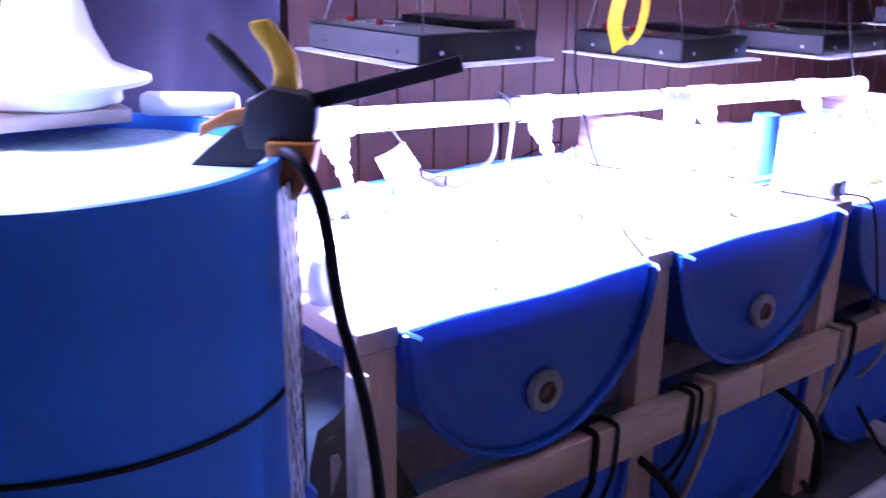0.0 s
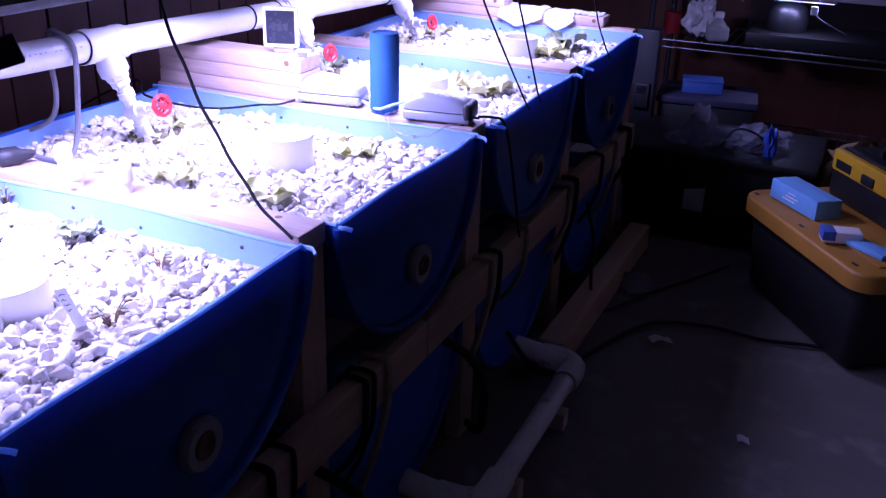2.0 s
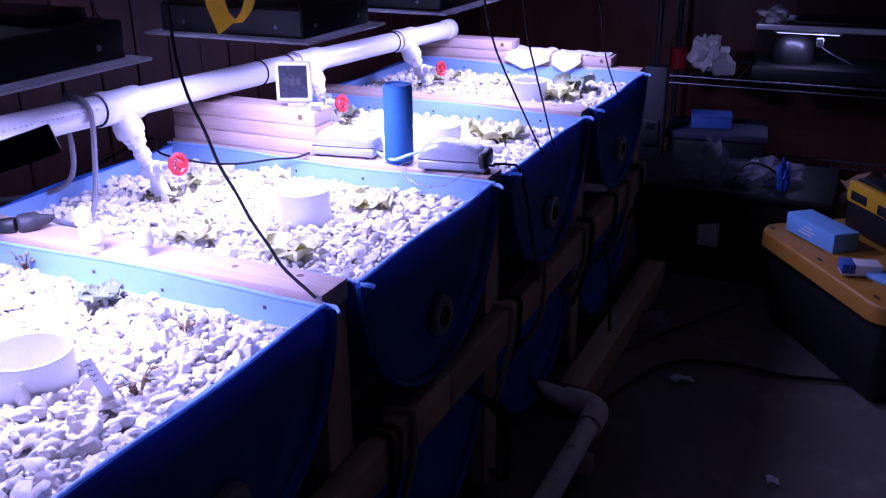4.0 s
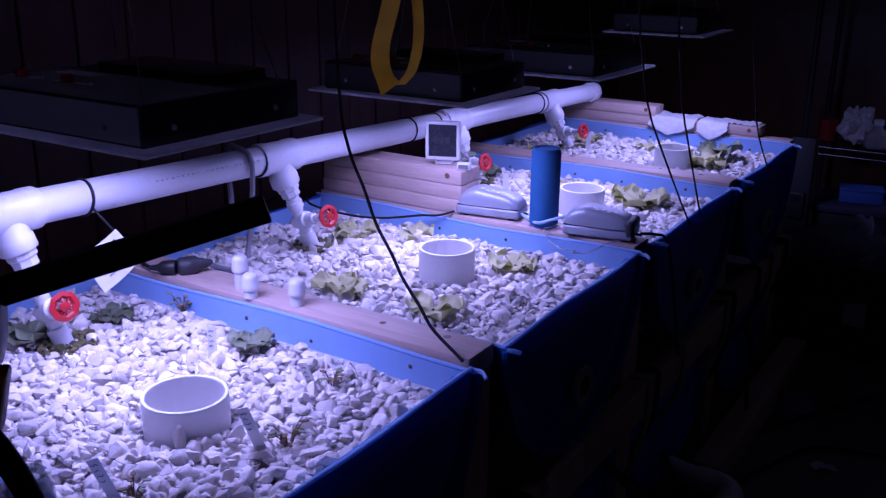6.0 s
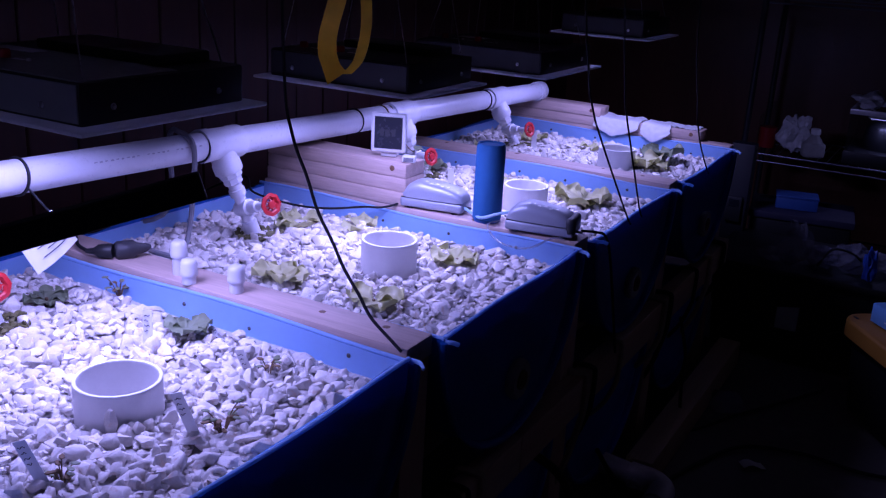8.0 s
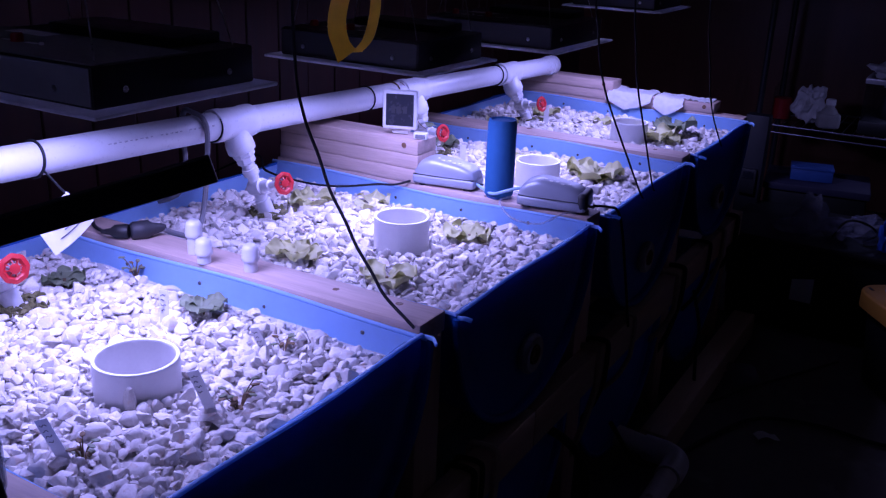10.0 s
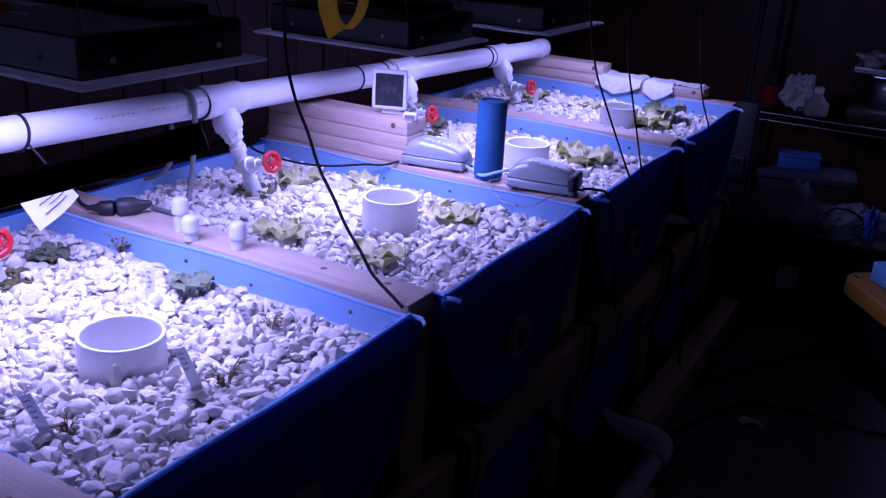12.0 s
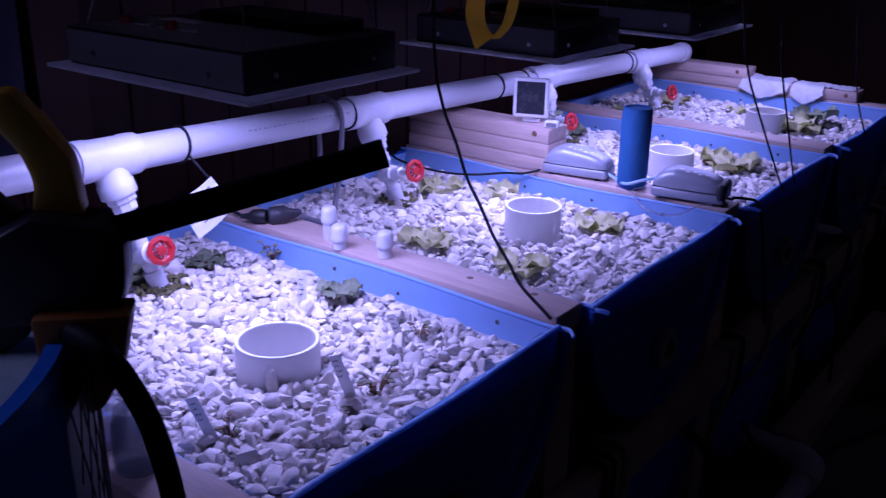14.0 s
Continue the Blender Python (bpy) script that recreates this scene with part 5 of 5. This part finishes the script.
part("packet_body", box(-0.055, 0.055, -0.030, 0.030, 0, 0.035, 0.006), WHITE_PLASTIC, packet)
part("stripe", box(-0.0552, -0.02, -0.0305, 0.0305, 0.008, 0.0355, 0.001), BLUE_BOX, packet, "blue printed stripe")
packet2 = thing("white_packet", "flat pale green and white packet on the tote lid", "packet", (0.815, 1.60, 0.3275), TA + 15)
part("packet_body", box(-0.07, 0.07, -0.03, 0.03, 0, 0.016, 0.004), BLUE_CARD, packet2)
case = thing("tool_case", "black and yellow hard tool case standing on the tote", "tool case", (0.885, 1.900, 0.3275), TA)
part("case_body", box(-0.24, 0.24, -0.10, 0.12, 0, 0.165, 0.022, 3), BLACK_PLASTIC, case)
part("front_panel", box(-0.215, 0.20, -0.116, -0.085, 0.100, 0.168, 0.008, 2), YELLOW, case, "yellow moulded front panel")
part("panel_top", box(-0.215, 0.16, -0.084, -0.04, 0.160, 0.172, 0.006, 2), BLACK_PLASTIC, case)
part("recess", box(-0.19, -0.11, -0.1185, -0.114, 0.112, 0.140, 0.001, 1), BLACK_PLASTIC, case, "black cut-out")
part("latch", box(-0.05, 0.01, -0.122, -0.114, 0.108, 0.138, 0.003), BLACK_PLASTIC, case, "black latch")
part("handle", tube([(-0.09, -0.03, 0.172), (-0.08, -0.03, 0.20), (0.0, -0.03, 0.208), (0.08, -0.03, 0.20), (0.09, -0.03, 0.172)], 0.010, 10, 5), BLACK_PLASTIC, case)
roll = thing("blue_tape_roll", "roll of blue tape on the tool case", "tape", (0.90, 1.93, 0.5036), 0)
part("roll", lathe(((0.026, 0), (0.042, 0), (0.042, 0.022), (0.026, 0.022), (0.026, 0)), 32), BLUE_CARD, roll)

# ---------------------------------------------------------------- black bin with bags
bin_ = thing("black_bin", "black plastic bin heaped with clear bags, with a pale label", "bin", (0.27, 2.42, 0))
bm = box(-0.34, 0.34, -0.22, 0.22, 0, 0.34, 0.02, 3)
for v in bm.verts:
    k = 0.9 + 0.1 * v.co.z / 0.34
    v.co.x *= k
    v.co.y *= k
part("bin_body", bm, BLACK_PLASTIC, bin_)
part("rim", box(-0.355, 0.355, -0.235, 0.235, 0.325, 0.352, 0.008), BLACK_PLASTIC, bin_)
part("label", thicken(sheet(4, 5, lambda u, v: Vector((-0.085 + 0.075 * u, -0.2115 - 0.001 * u, 0.13 + 0.10 * v))), 0.0006), PAPER, bin_, "pale torn paper label")
for x, y, sx, sz, sd in ((0.20, 2.27, 0.045, 0.075, 5), (0.14, 2.29, 0.060, 0.022, 8), (0.37, 2.36, 0.085, 0.045, 11), (0.29, 2.33, 0.055, 0.035, 14), (0.45, 2.40, 0.060, 0.035, 17)):
    crumpled("plastic_bag", BAG, "crinkled clear plastic bag heaped on the bin", "bag", (x, y, 0.352), (sx, sx * 0.8, sz), sd, 0.75, 3)
crumpled("blue_bag", BAG_BLUE, "blue plastic bag stuffed at the bin's corner", "bag", (0.45, 2.26, 0.352), (0.022, 0.03, 0.055), 21, 0.5)
solid("bag_cord", tube([(0.28, 2.30, 0.36), (0.32, 2.29, 0.43), (0.38, 2.30, 0.43), (0.42, 2.33, 0.39), (0.38, 2.31, 0.36)], 0.004, 7, 6), RUBBER, "black cord looped over the plastic bags", "cord")

# ---------------------------------------------------------------- wire shelf at the end wall
SZ = 0.600
shelf = thing("wire_shelf", "chromed wire shelf unit against the end wall", "shelf", (0, 0, 0))
for x in (-0.17, 1.25):
    for y in (2.96, 3.40):
        part("upright", rod((x, y, 0), (x, y, 1.35), 0.0125, 14), GREY_POST, shelf, "grey painted upright")
for z in (0.18, SZ, 1.25):
    for y in (2.96, 3.40):
        part("edge_wire", rod((-0.17, y, z), (1.25, y, z), 0.0045, 8), WIRE, shelf)
        part("edge_wire", rod((-0.17, y, z - 0.03), (1.25, y, z - 0.03), 0.0035, 8), WIRE, shelf)
    bm = bmesh.new()
    for k in range(35):
        x = -0.15 + 0.04 * k
        rod((x, 2.96, z + 0.003), (x, 3.40, z + 0.003), 0.0022, 6, bm)
    part("deck_wires", bm, WIRE, shelf)


def tank(x0, x1, y0, y1, z, h, label, trim):
    t = thing("glass_tank", label, "fish tank", ((x0 + x1) / 2, (y0 + y1) / 2, z), group="glass tanks on the shelf")
    a, b = (x1 - x0) / 2, (y1 - y0) / 2
    part("base_trim", box(-a, a, -b, b, 0, trim, 0.004), BLACK_PLASTIC, t)
    for s in (-1, 1):
        part("pane", box(-a + 0.004, a - 0.004, s * (b - 0.006) - 0.002, s * (b - 0.006) + 0.002, trim, h), GLASS, t)
        part("pane", box(s * (a - 0.006) - 0.002, s * (a - 0.006) + 0.002, -b + 0.009, b - 0.009, trim, h), GLASS, t)
        part("top_trim", box(-a, a, s * (b - 0.008) - 0.009, s * (b - 0.008) + 0.009, h, h + 0.022, 0.003), TRIM, t, "pale clear plastic rim")
        part("top_trim", box(s * (a - 0.008) - 0.009, s * (a - 0.008) + 0.009, -b + 0.018, b - 0.018, h, h + 0.022, 0.003), TRIM, t, "pale clear plastic rim")
    return t


tank(0.22, 0.92, 2.98, 3.32, SZ + 0.006, 0.205, "black trimmed glass fish tank, empty, on the wire shelf", 0.055)
tank(0.36, 0.72, 3.02, 3.28, SZ + 0.234, 0.20, "small clear tank stacked on the larger fish tank", 0.012)
crumpled("white_cloth", BAG_WHITE, "white crumpled cloth hung over the fish tank's corner", "cloth", (0.285, 3.02, SZ + 0.234), (0.055, 0.06, 0.03), 31, 0.6)
crumpled("carrier_bag", BAG_WHITE, "white crumpled carrier bag on the wire shelf", "bag", (0.010, 3.08, SZ + 0.006), (0.062, 0.06, 0.085), 41, 0.5, 4)
jug = thing("milky_jug", "milky plastic jug with a white cap on the wire shelf", "jug", (0.100, 3.02, SZ + 0.006), 20)
part("jug_body", box(-0.045, 0.045, -0.035, 0.035, 0, 0.065, 0.014, 3), MILKY, jug)
part("shoulder", lathe(((0.036, 0.062), (0.030, 0.075), (0.018, 0.088), (0.017, 0.098), (0.0001, 0.098)), 20), MILKY, jug)
part("cap", lathe(((0.0001, 0.098), (0.020, 0.098), (0.020, 0.118), (0.017, 0.121), (0.0001, 0.121)), 20), WHITE_PLASTIC, jug, "white screw cap")
arch = thing("tank_ornament", "dark domed ornament standing in the fish tank", "ornament", (0.36, 3.13, SZ + 0.0615))
part("dome", lathe(((0.085, 0), (0.088, 0.04), (0.078, 0.09), (0.05, 0.125), (0.0001, 0.14)), 24), BLACK_METAL, arch)
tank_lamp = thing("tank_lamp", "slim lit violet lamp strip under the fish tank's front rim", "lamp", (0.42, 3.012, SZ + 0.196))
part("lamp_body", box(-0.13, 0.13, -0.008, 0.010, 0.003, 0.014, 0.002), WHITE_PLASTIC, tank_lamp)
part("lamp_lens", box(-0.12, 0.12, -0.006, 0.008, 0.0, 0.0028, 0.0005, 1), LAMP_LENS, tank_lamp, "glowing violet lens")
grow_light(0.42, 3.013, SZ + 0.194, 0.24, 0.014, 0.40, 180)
clip = thing("airline_clip", "small white clip with a thin airline inside the tank rim", "clip", (0.47, 3.003, SZ + 0.150))
part("clip_body", box(-0.014, 0.014, -0.006, 0.006, 0, 0.035, 0.004), WHITE_PLASTIC, clip)
part("airline", tube([(0.0, 0.004, 0.005), (0.03, 0.02, -0.02), (0.08, 0.05, -0.05), (0.13, 0.07, -0.075)], 0.0025, 7, 5), GREY_CABLE, clip)
bottle = thing("red_bottle", "bottle with red contents on the wire shelf", "bottle", (-0.105, 3.10, SZ + 0.006))
part("bottle_body", lathe(((0.0001, 0), (0.040, 0), (0.043, 0.006), (0.043, 0.13), (0.02, 0.17), (0.018, 0.20), (0.0001, 0.20)), 24), GLASS, bottle)
part("contents", lathe(((0.0001, 0.003), (0.038, 0.003), (0.038, 0.09), (0.0001, 0.09)), 20), RED_PLASTIC, bottle, "red contents")
dark_box = thing("dark_crate", "dark lidded crate under the wire shelf", "crate", (0.125, 2.84, 0), 8)
part("crate_body", box(-0.19, 0.19, -0.14, 0.14, 0, 0.40, 0.01), BLACK_PLASTIC, dark_box)
part("crate_lid", box(-0.2, 0.2, -0.15, 0.15, 0.4005, 0.43, 0.006), TARP, dark_box, "dark blue lid")
bb = thing("blue_box", "small blue box on the dark crate", "box", (0.10, 2.82, 0.4305), 12)
part("box_body", box(-0.08, 0.08, -0.05, 0.05, 0, 0.045, 0.003), BLUE_BOX, bb)
part("box_lid", box(-0.082, 0.082, -0.052, 0.052, 0.0455, 0.055, 0.002), BLUE_BOX, bb, "blue lid")
hang = thing("grey_post", "grey painted post at the end of the stand", "post", (-0.095, 2.62, 0))
part("timber", box(-0.045, 0.045, -0.03, 0.03, 0, 0.70, 0.004), GREY_POST, hang)
outlet = thing("outlet_box", "dark outlet box fixed to the grey post", "outlet", (-0.095, 2.572, 0.39))
part("cover", box(-0.030, 0.030, 0, 0.0175, 0, 0.10, 0.004), PUMP_DARK, outlet)
part("socket_face", box(-0.02, 0.02, -0.002, 0.0, 0.06, 0.09, 0.001, 1), SCREEN, outlet, "dark socket")
crumpled("white_rag", BAG_WHITE, "pale rag on the floor at the stand's end", "rag", (-0.05, 2.30, 0.0), (0.07, 0.08, 0.12), 51, 0.4)
solid("shelf_cable", tube([(-0.30, 3.0, 1.24), (-0.18, 2.98, 1.255), (-0.05, 2.99, 1.26), (0.05, 3.0, 1.255)], 0.003, 6, 6), GREY_CABLE, "pale cable strung along the shelf top", "cable")
crumpled("brown_sack", CARDBOARD, "dusty brown sack slumped behind the bin", "sack", (0.72, 2.52, 0), (0.17, 0.14, 0.20), 71, 0.35)
